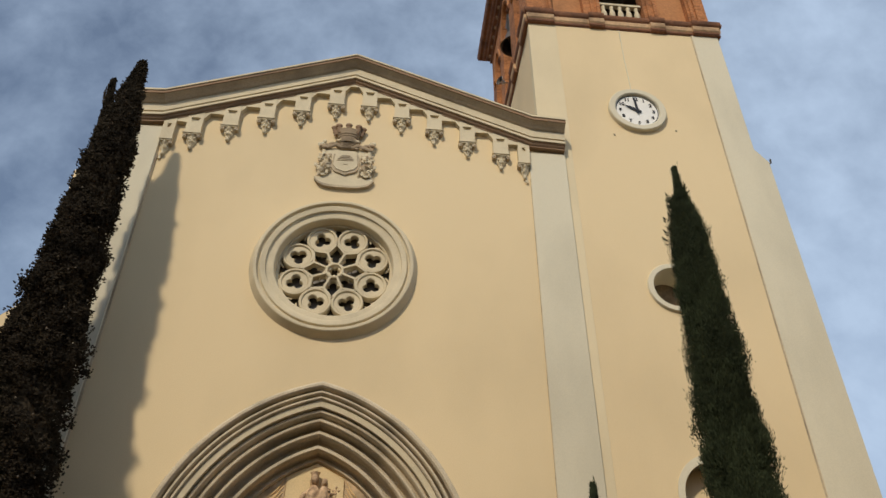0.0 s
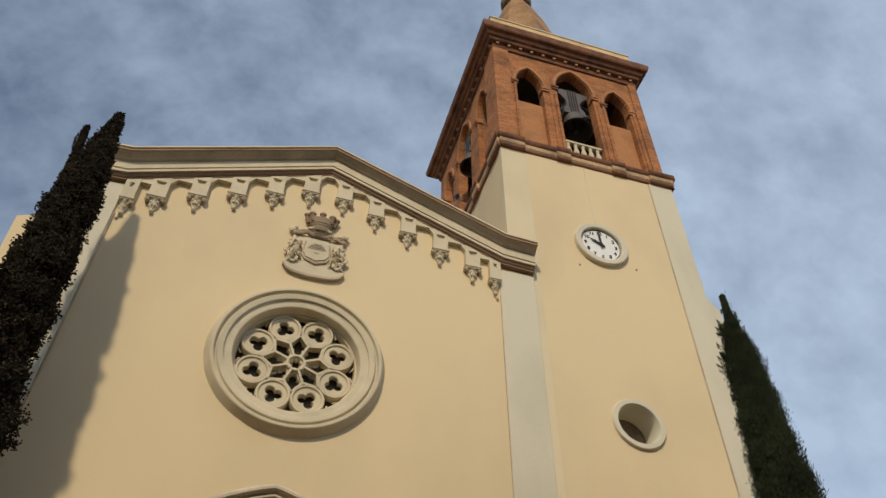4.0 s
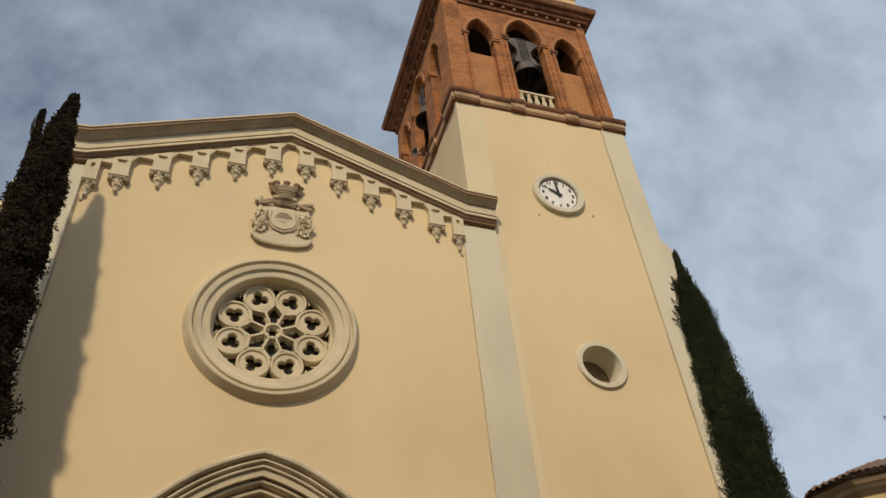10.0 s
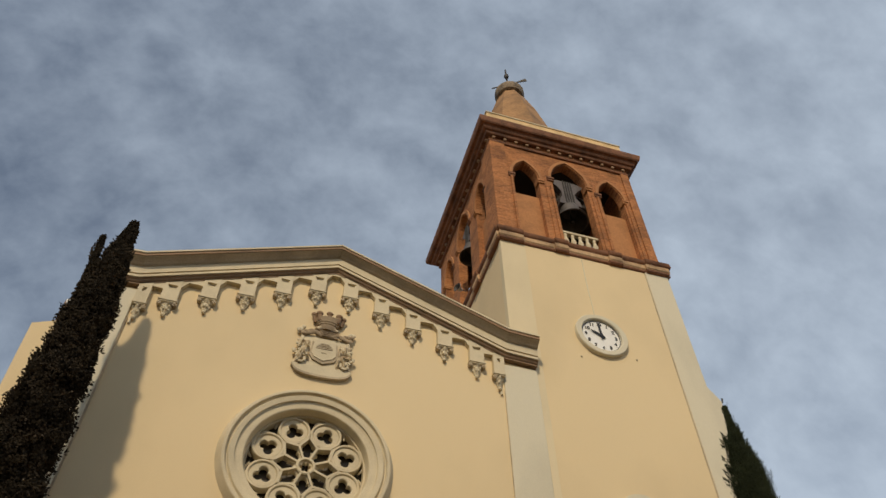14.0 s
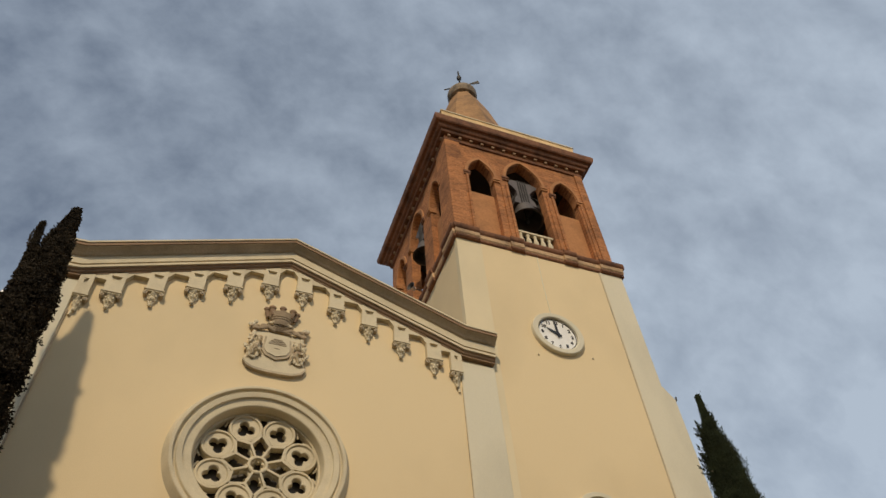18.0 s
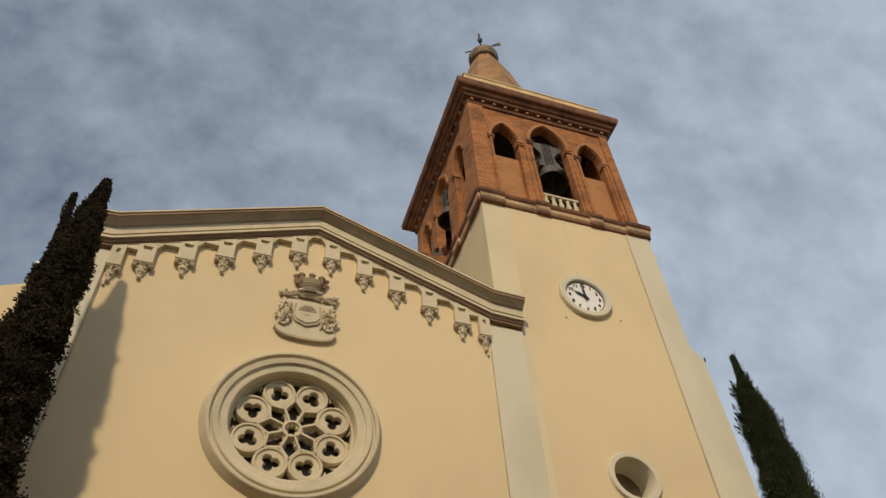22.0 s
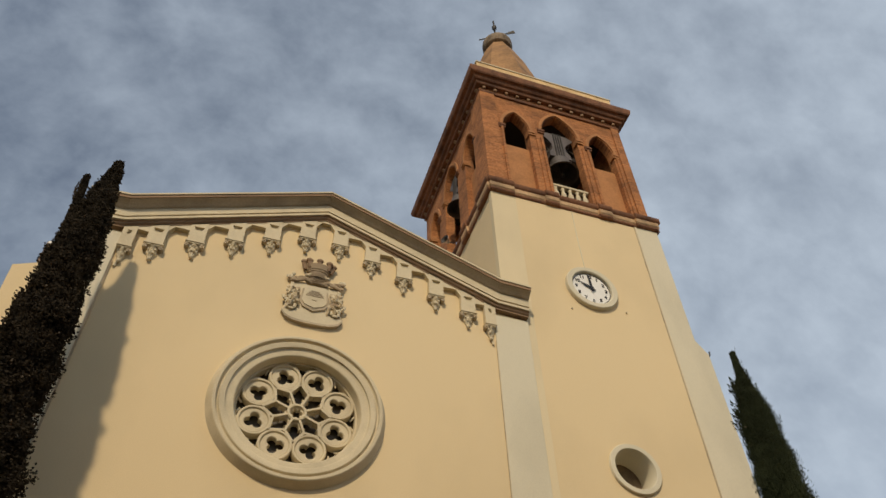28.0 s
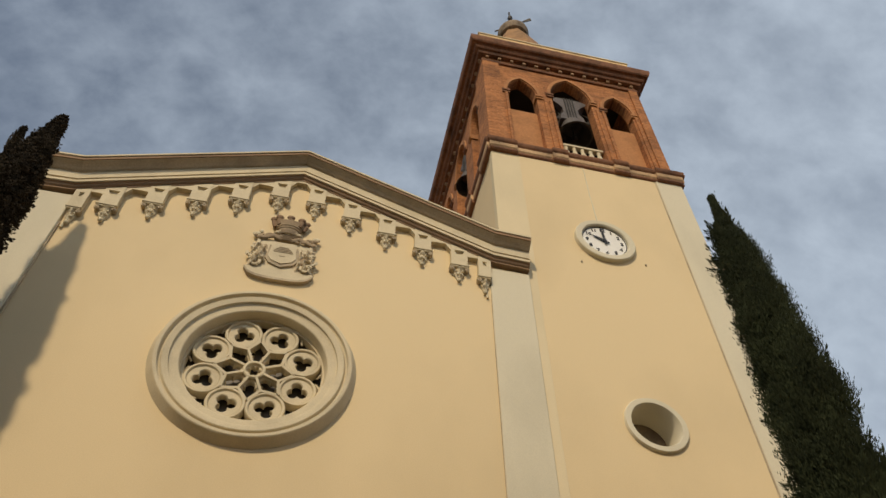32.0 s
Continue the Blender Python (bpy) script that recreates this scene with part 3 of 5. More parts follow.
# sculpture in the tympanum: plain draped forms without features
def draped(bm, x, y, z, rows_in, head, seed=0, crown=True):
    """Robed form from rings (height, half width), with a plain head (dx, dz, radius) and a pointed crown."""
    rows = []
    n = 30
    for f, r in rows_in:
        row = []
        for i in range(n):
            a = 2 * math.pi * i / n
            fold = 1 + 0.10 * math.sin(6 * a + f * 5 + seed) + 0.07 * math.sin(11 * a - f * 7)
            row.append((x + r * fold * math.cos(a), y + min(r, 0.17) * 0.8 * fold * math.sin(a), z + f))
        rows.append(row)
    loft(bm, rows, True, True)
    hx, hz, hr = x + head[0], z + head[1], head[2]
    ball(bm, (hx, y - 0.03, hz), hr, 14, (0.82, 0.95, 1.15))
    # falling veil or hair round the head
    ball(bm, (hx, y + 0.04, hz - 0.03), hr * 0.98, 12, (1.0, 0.75, 1.3))
    if crown:
        loft(bm, [[(hx + r * math.cos(2 * math.pi * i / 16), y - 0.01 + r * math.sin(2 * math.pi * i / 16), hz + dz + (0.022 if (i % 2 and top) else 0)) for i in range(16)]
                  for r, dz, top in ((hr * 0.78, hr * 0.75, 0), (hr * 0.80, hr * 1.05, 0), (hr * 1.05, hr * 1.45, 1), (hr * 0.95, hr * 1.45, 1), (hr * 0.7, hr * 1.05, 0))], True, True)


bm = bmesh.new()
ROBE = ((0.0, 0.36), (0.25, 0.35), (0.5, 0.33), (0.75, 0.30), (0.95, 0.26), (1.08, 0.215), (1.15, 0.165), (1.21, 0.09), (1.28, 0.05))
draped(bm, -0.01, 0.76, 4.62, ROBE, (0.0, 1.38, 0.088), 1)
draped(bm, 0.19, 0.62, 5.50, ((0.0, 0.09), (0.12, 0.105), (0.24, 0.095), (0.30, 0.07), (0.34, 0.04)), (0.0, 0.41, 0.064), 2, False)
# sleeves and a small held sprig
tube(bm, [(-0.17, 0.70, 5.72), (-0.22, 0.62, 5.54), (-0.12, 0.56, 5.44), (0.08, 0.55, 5.48)], [0.05, 0.06, 0.05, 0.035], 9)
tube(bm, [(0.27, 0.60, 5.76), (0.33, 0.54, 5.66), (0.39, 0.52, 5.68)], [0.045, 0.04, 0.025], 8)
tube(bm, [(0.41, 0.53, 5.40), (0.41, 0.52, 5.76)], 0.014, 6)
for dx, dz in ((-0.05, 0.0), (0.05, 0.0), (0.0, 0.06), (0.0, -0.05)):
    ball(bm, (0.41 + dx, 0.52, 5.73 + dz), 0.024, 7)
LOW = ((0.0, 0.24), (0.3, 0.23), (0.55, 0.20), (0.68, 0.17), (0.76, 0.09), (0.80, 0.05))
draped(bm, -0.95, 0.82, 4.35, LOW, (0.0, 0.88, 0.075), 3)
draped(bm, 0.95, 0.82, 4.35, LOW, (0.0, 0.88, 0.075), 4)
bmesh.ops.translate(bm, verts=bm.verts[:], vec=(0, -0.09, 0))
tagged(part("statue", bm, surface("old_ochre_stone", (0.54, 0.375, 0.225), vary=0.3, grain=14, stain=9, stain_col=(0.16, 0.09, 0.05), bump=0.5), smooth=True), "weathered ochre stone figure group in the tympanum", "statue")

# coat of arms
LEAFWORK = surface("grimy_carved_stone", (0.58, 0.48, 0.32), vary=0.2, grain=26, stain=7, stain_col=(0.30, 0.22, 0.13), bump=0.35)
arms = thing("coat_of_arms", "carved beige stone coat of arms with crown on the wall", "coat of arms", (-0.03, 0, 12.5))
arms.scale = (1, 0.62, 1.06)
bm = bmesh.new()
pts = [(-0.66, 0.26), (-0.66, 0.36), (-0.60, 0.42), (-0.58, 1.24), (0.58, 1.24), (0.60, 0.42), (0.66, 0.36), (0.66, 0.26), (0.5, 0.17), (0.25, 0.12), (0, 0.10), (-0.25, 0.12), (-0.5, 0.17)]
prism(bm, pts, -0.10, 0.02)
part("back_slab", bm, STONE, arms)
bm = bmesh.new()
base = [(-0.67 + 1.34 * i / 16, 0.32 - 0.22 * (1 - abs(i / 8 - 1) ** 3.2) ** 0.6) for i in range(17)]
prism(bm, base + [(x, 0.36) for x, z in base[::-1]], -0.13, 0.0)
part("base_shelf", bm, STONE, arms, "curved shelf at its foot")
bm = bmesh.new()
prism(bm, [(x * 1.02, z - 0.03) for x, z in base] + [(x * 1.02, z + 0.025) for x, z in base[::-1]], -0.155, 0.0)
part("base_lip", bm, STONE_DARK, arms)
bm = bmesh.new()
prism(bm, [(-0.29, 1.04), (0.29, 1.04), (0.33, 0.66), (0.25, 0.53), (0.0, 0.43), (-0.25, 0.53), (-0.33, 0.66)], -0.165, -0.09)
part("shield_rim", bm, STONE_DARK, arms)
bm = bmesh.new()
prism(bm, [(-0.24, 1.13), (0.24, 1.13), (0.28, 0.70), (0.21, 0.59), (0.0, 0.51), (-0.21, 0.59), (-0.28, 0.70)], -0.195, -0.15)
part("shield", bm, STONE, arms, "pointed shield")
for z, w in ((0.98, 0.10), (0.935, 0.15), (0.89, 0.185), (0.845, 0.20)):
    bm = bmesh.new()
    box(bm, -w, w, -0.212, -0.19, z - 0.012, z + 0.012)
    part("charge", bm, STONE_DARK, arms)
bm = bmesh.new()
box(bm, -0.06, 0.06, -0.207, -0.19, 0.715, 0.735)
part("charge", bm, STONE_DARK, arms)
rnd = random.Random(4)
for s in (-1, 1):
    # acanthus scrolls: several curled bands
    for cx, cz, r0, turn, start in ((0.52, 0.47, 0.12, 4.8, 2.6), (0.60, 0.68, 0.10, -4.6, 0.4), (0.47, 0.62, 0.13, 4.6, 0.5), (0.46, 0.84, 0.09, -4.4, 2.2), (0.62, 0.82, 0.08, 4.2, 1.0), (0.58, 0.52, 0.075, -4.0, 3.5)):
        bm = bmesh.new()
        pts, rad = [], []
        for k in range(15):
            f = k / 14
            aa = start + turn * f
            rr = r0 * (1.0 - 0.72 * f)
            pts.append((s * (cx + rr * math.cos(aa)), -0.17 - 0.06 * f, cz + rr * math.sin(aa)))
            rad.append(0.040 - 0.016 * f)
        tube(bm, pts, rad, 6)
        part("scroll", bm, STONE if rnd.random() < 0.5 else SOOT, arms, smooth=True)
    bm = bmesh.new()
    rows = []
    for j in range(46):
        z = 0.34 + 0.74 * j / 45
        inner = 0.30 + 0.10 * max(0, z - 0.7)
        outer = 0.69 - 0.06 * abs(math.sin(z * 9)) - 0.10 * max(0, z - 0.75)
        row = []
        for i in range(22):
            f = i / 21
            x = inner + (outer - inner) * f
            q = Vector((x * s * 1.0, z, 1.7))
            hgt = 0.20 * (1 - abs(noise.noise(q * 6.0)) * 2.6) + 0.045 * (1 - abs(noise.noise(q * 15)) * 2.0)
            hgt = max(0.0, hgt) * min(1.0, 6 * f, 5 * (1 - f)) * min(1.0, 5 * (j / 45), 6 * (1 - j / 45))
            row.append((s * x, -0.095 - hgt, z))
        rows.append(row)
    loft(bm, rows)
    part("leafwork", bm, LEAFWORK, arms, "carved leafwork beside the shield", smooth=True)
    bm = bmesh.new()
    tube(bm, [(s * 0.10, -0.16, 1.24), (s * 0.26, -0.19, 1.31), (s * 0.42, -0.16, 1.26), (s * 0.54, -0.14, 1.22), (s * 0.62, -0.12, 1.27)], [0.05, 0.055, 0.055, 0.05, 0.035], 8)
    for k in range(16):
        f = rnd.random()
        ball(bm, (s * (0.10 + 0.52 * f), -0.18 + 0.03 * f + rnd.uniform(-0.03, 0.02), 1.28 + rnd.uniform(-0.06, 0.07)), rnd.uniform(0.03, 0.055), 7, (1.3, 0.8, 0.8))
    part("mantling", bm, SOOT, arms, smooth=True)
    bm = bmesh.new()
    box(bm, min(s * 0.50, s * 0.57), max(s * 0.50, s * 0.57), -0.135, -0.09, 0.92, 1.24, 0.012)
    part("side_band", bm, STONE, arms)
    bm = bmesh.new()
    for k in range(9):
        ball(bm, (s * (0.60 + rnd.uniform(-0.06, 0.06)), -0.12 + rnd.uniform(-0.03, 0.03), 1.36 + rnd.uniform(-0.10, 0.10)), rnd.uniform(0.03, 0.055), 7)
    part("tassel", bm, STONE, arms, smooth=True)
bm = bmesh.new()
for z, r in ((1.24, 0.25), (1.285, 0.27), (1.33, 0.27), (1.375, 0.255)):
    ball(bm, (0, -0.12, z), 1, 14, (r, 0.12, 0.034))
part("helm_folds", bm, SOOT, arms, smooth=True)
bm = bmesh.new()
for k in range(11):
    a = math.pi * (1 + k / 10)
    ball(bm, (0.25 * math.cos(a), -0.10 + 0.14 * math.sin(a), 1.445 + 0.02 * (k % 2)), 0.052, 8, (1, 1, 0.85))
part("wreath", bm, LEAFWORK, arms, "pale beaded wreath under the crown", smooth=True)
bm = bmesh.new()
lathe_z(bm, 0, -0.10, [(0.20, 1.40), (0.235, 1.50), (0.225, 1.53), (0.25, 1.55), (0.245, 1.585), (0.275, 1.61), (0.27, 1.645), (0.32, 1.74), (0.27, 1.75), (0.18, 1.6)], 24)
part("crown", bm, SOOT, arms, "stained mural crown", smooth=True)
for k in range(5):
    a = math.pi * (1 + (k + 0.1) / 4.2)
    bm = bmesh.new()
    x, y = 0.31 * math.cos(a), -0.10 + 0.20 * math.sin(a)
    tube(bm, [(x * 0.92, y, 1.66), (x * 1.06, y - 0.02, 1.76), (x * 1.10, y - 0.03, 1.82)], [0.066, 0.060, 0.062], 8)
    ball(bm, (x * 1.12, y - 0.04, 1.86), 0.080, 9, (1.1, 1, 0.75))
    part("merlon", bm, BROWN, arms, "dark stained merlon with a round top", smooth=True)

# ---- tower ----
TX0, TX1, TY0, TY1 = 4.74, 10.31, 0.02, 6.40
TZ = 19.40                         # top of the plastered shaft
tower = thing("bell_tower", "square bell tower, cream plaster below and orange brick belfry above", "tower")


def holed_wall(bm, holes, x0, x1, z0, z1, y0, y1):
    """Front of the shaft cut by round holes (x, z, r), stacked one over another."""
    zs = z0
    for cx, cz, r in holes:
        box(bm, x0, x1, y0, y1, zs, cz - r)
        n = 20
        for s in (-1, 1):
            c = [(cx + s * r * math.sin(math.pi * i / n), cz - r * math.cos(math.pi * i / n)) for i in range(n + 1)]
            e = x1 if s > 0 else x0
            prism(bm, c + [(e, cz + r), (e, cz - r)], y0, y1)
        zs = cz + r
    box(bm, x0, x1, y0, y1, zs, z1)


OC, CK = (7.45, 10.36), (7.41, 15.96)
NI = (7.28, 5.74, 0.475, 0.63)      # niche: x, spring, half width, rise
bm = bmesh.new()
arc = [(NI[0] + x, z) for x, z in pointed(NI[2], NI[1], NI[3])]
h = len(arc) // 2
for s, a in ((-1, arc[:h + 1][::-1]), (1, arc[h:])):
    e = TX0 if s < 0 else TX1
    prism(bm, a + [(a[-1][0], GZ), (e, GZ), (e, 8.0), (NI[0], 8.0)], TY0, TY0 + 0.5)
holed_wall(bm, [(OC[0], OC[1], 0.50)], TX0, TX1, 8.0, TZ, TY0, TY0 + 0.5)
part("shaft_front", bm, CREAM, tower, "cream plastered front of the shaft")
bm = bmesh.new()
box(bm, TX0, TX1, TY0 + 0.5, TY1, GZ, OC[1] - 0.6)
box(bm, TX0, TX1, TY0 + 0.5, TY1, OC[1] + 0.6, TZ)
box(bm, TX0, OC[0] - 0.6, TY0 + 0.5, TY1, OC[1] - 0.6, OC[1] + 0.6)
box(bm, OC[0] + 0.6, TX1, TY0 + 0.5, TY1, OC[1] - 0.6, OC[1] + 0.6)
box(bm, OC[0] - 0.6, OC[0] + 0.6, TY0 + 0.7, TY1, OC[1] - 0.6, OC[1] + 0.6)
part("shaft", bm, CREAM, tower, "cream plastered shaft")
bm = bmesh.new()
lathe_y(bm, OC[0], OC[1], [(0.63, 0.06), (0.63, -0.03), (0.615, -0.05), (0.51, -0.05), (0.495, -0.03), (0.47, 0.62)], 48)
part("oculus_ring", bm, GREIGE, tower, "round window with pale ring and deep splayed recess", smooth=True)
bm = bmesh.new()
lathe_y(bm, OC[0], OC[1], [(0.001, 0.58), (0.49, 0.58), (0.49, 0.60)], 32)
# brown colour stands in for shade deep in the round recess
part("oculus_back", bm, surface("oculus_recess_shade", (0.22, 0.16, 0.10), vary=0.2, grain=20, stain=3, bump=0.2), tower, "back of the round window, browned for shade in the recess")
for sgn in (0, 1):
    x0, x1 = ((TX0 - 0.02, 5.52), (9.55, TX1 + 0.02))[sgn]
    bm = bmesh.new()
    box(bm, x0, x1, TY0 - (0.006, 0.03)[sgn], TY0 + 0.2, GZ, TZ + 0.02, 0.008)
    part("corner_strip", bm, (PALE, GREIGE)[sgn], tower)
bm = bmesh.new()
box(bm, 9.515, 9.55, TY0 - 0.008, TY0 + 0.1, GZ, TZ)
part("strip_edge", bm, STONE_DARK, tower)
# niche surround
bm = bmesh.new()
outl = [(NI[0] + x, y, z) for x, z in pointed(NI[2] + 0.13, NI[1], NI[3] + 0.16) for y in (TY0 - 0.03,)]
inl = [(NI[0] + x, TY0 - 0.03, z) for x, z in pointed(NI[2], NI[1], NI[3])]
rows = [[(x, TY0 + 0.02, z) for x, y, z in outl], outl, inl, [(x, TY0 + 0.40, z) for x, y, z in inl]]
rows = [[(r[0][0], r[0][1], GZ)] + r + [(r[-1][0], r[-1][1], GZ)] for r in rows]
loft(bm, rows)
part("niche_surround", bm, GREIGE, tower, "pointed blind niche with pale surround")
bm = bmesh.new()
box(bm, NI[0] - NI[2] - 0.02, NI[0] + NI[2] + 0.02, TY0 + 0.34, TY0 + 0.45, GZ, NI[1] + NI[3])
part("niche_back", bm, CREAM, tower)
# buttress with a sloping shoulder on the outer side
bm = bmesh.new()
prism(bm, [(TX1 - 0.05, GZ), (10.62, GZ), (10.62, 14.42), (TX1 - 0.05, 14.95)], TY0 - 0.026, 3.0)
part("buttress", bm, GREIGE, tower, "greige buttress with sloping top")
bm = bmesh.new()
tube(bm, [(10.60, 0.1, 14.40), (10.70, 0.05, 14.46), (10.72, 0.05, 14.58)], 0.025, 6)
part("spout", bm, IRON, tower)

# clock
clock = thing("tower_clock", "round white clock face with black numerals in a pale ring", "clock", (CK[0], TY0, CK[1]))
bm = bmesh.new()
lathe_y(bm, 0, 0, [(0.77, 0.03), (0.765, -0.105), (0.745, -0.125), (0.615, -0.125), (0.59, -0.10), (0.585, -0.03)], 64)
part("surround", bm, GREIGE, clock, "pale plaster ring", smooth=True)
bm = bmesh.new()
lathe_y(bm, 0, 0, [(0.001, -0.035), (0.585, -0.035), (0.585, 0.0)], 48)
part("dial", bm, WHITE, clock, "white dial")
bm = bmesh.new()
lathe_y(bm, 0, 0, [(0.572, -0.036), (0.572, -0.045), (0.553, -0.045), (0.553, -0.036)], 48)
part("chapter_ring", bm, BLACK, clock)
for k in range(1, 13):
    cu = bpy.data.curves.new("numeral", "FONT")
    cu.body, cu.size, cu.align_x, cu.align_y, cu.extrude, cu.offset = str(k), 0.155, "CENTER", "CENTER", 0.004, 0.006
    tmp = bpy.data.objects.new("numeral", cu)
    me = bpy.data.meshes.new_from_object(tmp)
    bpy.data.objects.remove(tmp)
    me.materials.append(BLACK)
    o = new("numeral", me)
    o.parent = clock
    a = radians(90 - 30 * k)
    o.matrix_basis = pose(0.45 * math.cos(a), -0.043, 0.45 * math.sin(a), 90, 0, 0)
for nm, ang, ln, w in (("hour_hand", 90 + 61, 0.36, 0.034), ("minute_hand", 90 + 4, 0.50, 0.026)):
    bm = bmesh.new()
    u, v = (math.cos(radians(ang)), math.sin(radians(ang))), (-math.sin(radians(ang)), math.cos(radians(ang)))
    q = lambda d, e: (u[0] * d + v[0] * e, u[1] * d + v[1] * e)
    prism(bm, [q(-0.12, -w), q(0.0, -w * 1.3), q(ln * 0.6, -w * 1.2), q(ln, 0), q(ln * 0.6, w * 1.2), q(0, w * 1.3), q(-0.12, w)], -0.068 if nm == "hour_hand" else -0.08, -0.058 if nm == "hour_hand" else -0.07)
    part(nm, bm, BLACK, clock)
bm = bmesh.new()
lathe_y(bm, 0, 0, [(0.001, -0.09), (0.05, -0.09), (0.05, -0.04)], 16)
part("hub", bm, BLACK, clock)
bm = bmesh.new()
tube(bm, [(CK[0] - 0.03, TY0 - 0.004, CK[1] + 0.74), (CK[0] - 0.05, TY0 - 0.004, 18.0), (CK[0] - 0.03, TY0 - 0.004, 19.4)], 0.016, 6)
part("cable", bm, GREIGE, tower, "thin painted cable down to the clock")
for x, z in ((-0.72, -0.92), (0.95, -0.62)):
    bm = bmesh.new()
    box(bm, CK[0] + x - 0.02, CK[0] + x + 0.02, TY0 - 0.03, TY0 + 0.01, CK[1] + z - 0.02, CK[1] + z + 0.02)
    part("cable_stub", bm, STONE_DARK, tower)


def around(profile, steps, x0, x1, y0, y1):
    """Rings for a moulding round the square tower. steps: (start, end) shares of a side that stand proud."""
    def side(a, b):
        pts = [(a, 0.0)]
        for s, e in steps:
            pts += [(a + (b - a) * s, 0.0), (a + (b - a) * s, 0.07), (a + (b - a) * e, 0.07), (a + (b - a) * e, 0.0)]
        return pts + [(b, 0.0)]
    loop = []
    for t, o in side(x0, x1):
        loop.append((t, y0 - o, 0, -1))
    for t, o in side(y0, y1)[1:]:
        loop.append((x1 + o, t, 1, 0))
    for t, o in side(x1, x0)[1:]:
        loop.append((t, y1 + o, 0, 1))
    for t, o in side(y1, y0)[1:-1]:
        loop.append((x0 - o, t, -1, 0))
    cx, cy = (x0 + x1) / 2, (y0 + y1) / 2
    rings = []
    for d, z in profile:
        row = []
        for x, y, nx, ny in loop:
            corner_x, corner_y = abs(abs(x - cx) - (x1 - x0) / 2) < 0.08, abs(abs(y - cy) - (y1 - y0) / 2) < 0.08
            dx = d * math.copysign(1, x - cx) if corner_x else 0.0
            dy = d * math.copysign(1, y - cy) if corner_y else 0.0
            row.append((x + dx, y + dy, z))
        rings.append(row)
    return rings


STEPS = ((0.0, 0.125), (0.315, 0.395), (0.645, 0.725), (0.875, 1.0))
for nm, prof, mat, st, lab in (
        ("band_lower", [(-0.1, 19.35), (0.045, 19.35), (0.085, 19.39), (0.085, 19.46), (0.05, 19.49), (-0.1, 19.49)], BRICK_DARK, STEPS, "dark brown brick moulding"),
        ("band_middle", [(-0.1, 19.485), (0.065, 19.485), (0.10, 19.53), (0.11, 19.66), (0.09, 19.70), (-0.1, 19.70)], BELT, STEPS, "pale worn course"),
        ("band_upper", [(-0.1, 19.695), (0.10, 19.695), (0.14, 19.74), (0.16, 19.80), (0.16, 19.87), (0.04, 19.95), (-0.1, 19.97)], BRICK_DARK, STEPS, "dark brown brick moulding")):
    bm = bmesh.new()
    loft(bm, around(prof, st, TX0 + 0.03, TX1 - 0.03, TY0 + 0.03, TY1), True)
    part(nm, bm, mat, tower, lab)

# brick belfry
BX0, BX1, BY0, BY1, BZ0, BZ1 = 4.78, 10.18, 0.08, 6.32, 19.6, 25.30
OPEN_X = [(5.98, 0.47, 23.45, 0.92, 22.6), (7.65, 0.665, 23.75, 1.18, 20.1), (9.22, 0.46, 23.45, 0.90, 22.6)]
kx = (BY1 - BY0) / (BX1 - BX0)
OPEN_Y = [(BY0 + (x - BX0) * kx, hw * 1.02, sp, rs, sl) for x, hw, sp, rs, sl in OPEN_X]


def belfry_side(opens, a0, a1, d0, d1, axis, name):
    bm = bmesh.new()
    edges = [a0]
    for c, hw, sp, rs, sl in opens:
        edges += [c - hw, c + hw]
    edges.append(a1)
    for l, r in zip(edges[0::2], edges[1::2]):
        prism(bm, [(l, BZ0), (r, BZ0), (r, BZ1), (l, BZ1)], d0, d1, axis)
    for c, hw, sp, rs, sl in opens:
        arc = [(c + x, z) for x, z in pointed(hw, sp, rs, 8)]
        hh = len(arc) // 2
        prism(bm, arc[:hh + 1] + [(c, BZ1), (c - hw, BZ1)], d0, d1, axis)
        prism(bm, arc[hh:] + [(c + hw, BZ1), (c, BZ1)], d0, d1, axis)
        prism(bm, [(c - hw, BZ0), (c + hw, BZ0), (c + hw, 20.0), (c - hw, 20.0)], d0, d1, axis)
    part(name, bm, BRICK, tower, "orange brick belfry wall with three pointed openings")
    sg = 1 if d1 > d0 else -1
    for c, hw, sp, rs, sl in opens:
        if sl > 21:
            bm = bmesh.new()
            e0 = d0 + sg * 0.20
            prism(bm, [(c - hw, 20.0), (c + hw, 20.0), (c + hw, sl), (c - hw, sl)], e0, e0 + sg * 0.12, axis)
            part("infill_panel", bm, INFILL, tower, "plastered panel closing the lower part of the opening")
        # brick archivolt and imposts
        bm = bmesh.new()
        rows = []
        for g, dd in ((0.03, 0.02), (0.03, -0.05), (0.14, -0.05), (0.16, 0.02)):
            pl = [(c + x, z) for x, z in pointed(hw + g, sp, rs + g * 1.3, 8)]
            rows.append([((a, d0 + sg * dd, z) if axis == "y" else (d0 + sg * dd, a, z)) for a, z in pl])
        loft(bm, rows)
        part("archivolt", bm, INFILL, tower)
        for s in (-1, 1):
            bm = bmesh.new()
            for k, (e, zz) in enumerate(((0.05, 0.0), (0.08, 0.09), (0.05, 0.17))):
                ax0, ax1 = sorted((c + s * (hw - 0.05), c + s * (hw + 0.20)))
                prism(bm, [(ax0, sp - 0.22 + zz), (ax1, sp - 0.22 + zz), (ax1, sp - 0.15 + zz), (ax0, sp - 0.15 + zz)], d0 - sg * e, d0 + sg * 0.2, axis)
            # right-hand imposts take the lighter orange, left-hand ones the darker brick tone
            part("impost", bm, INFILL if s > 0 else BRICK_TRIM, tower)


WALL = 0.34
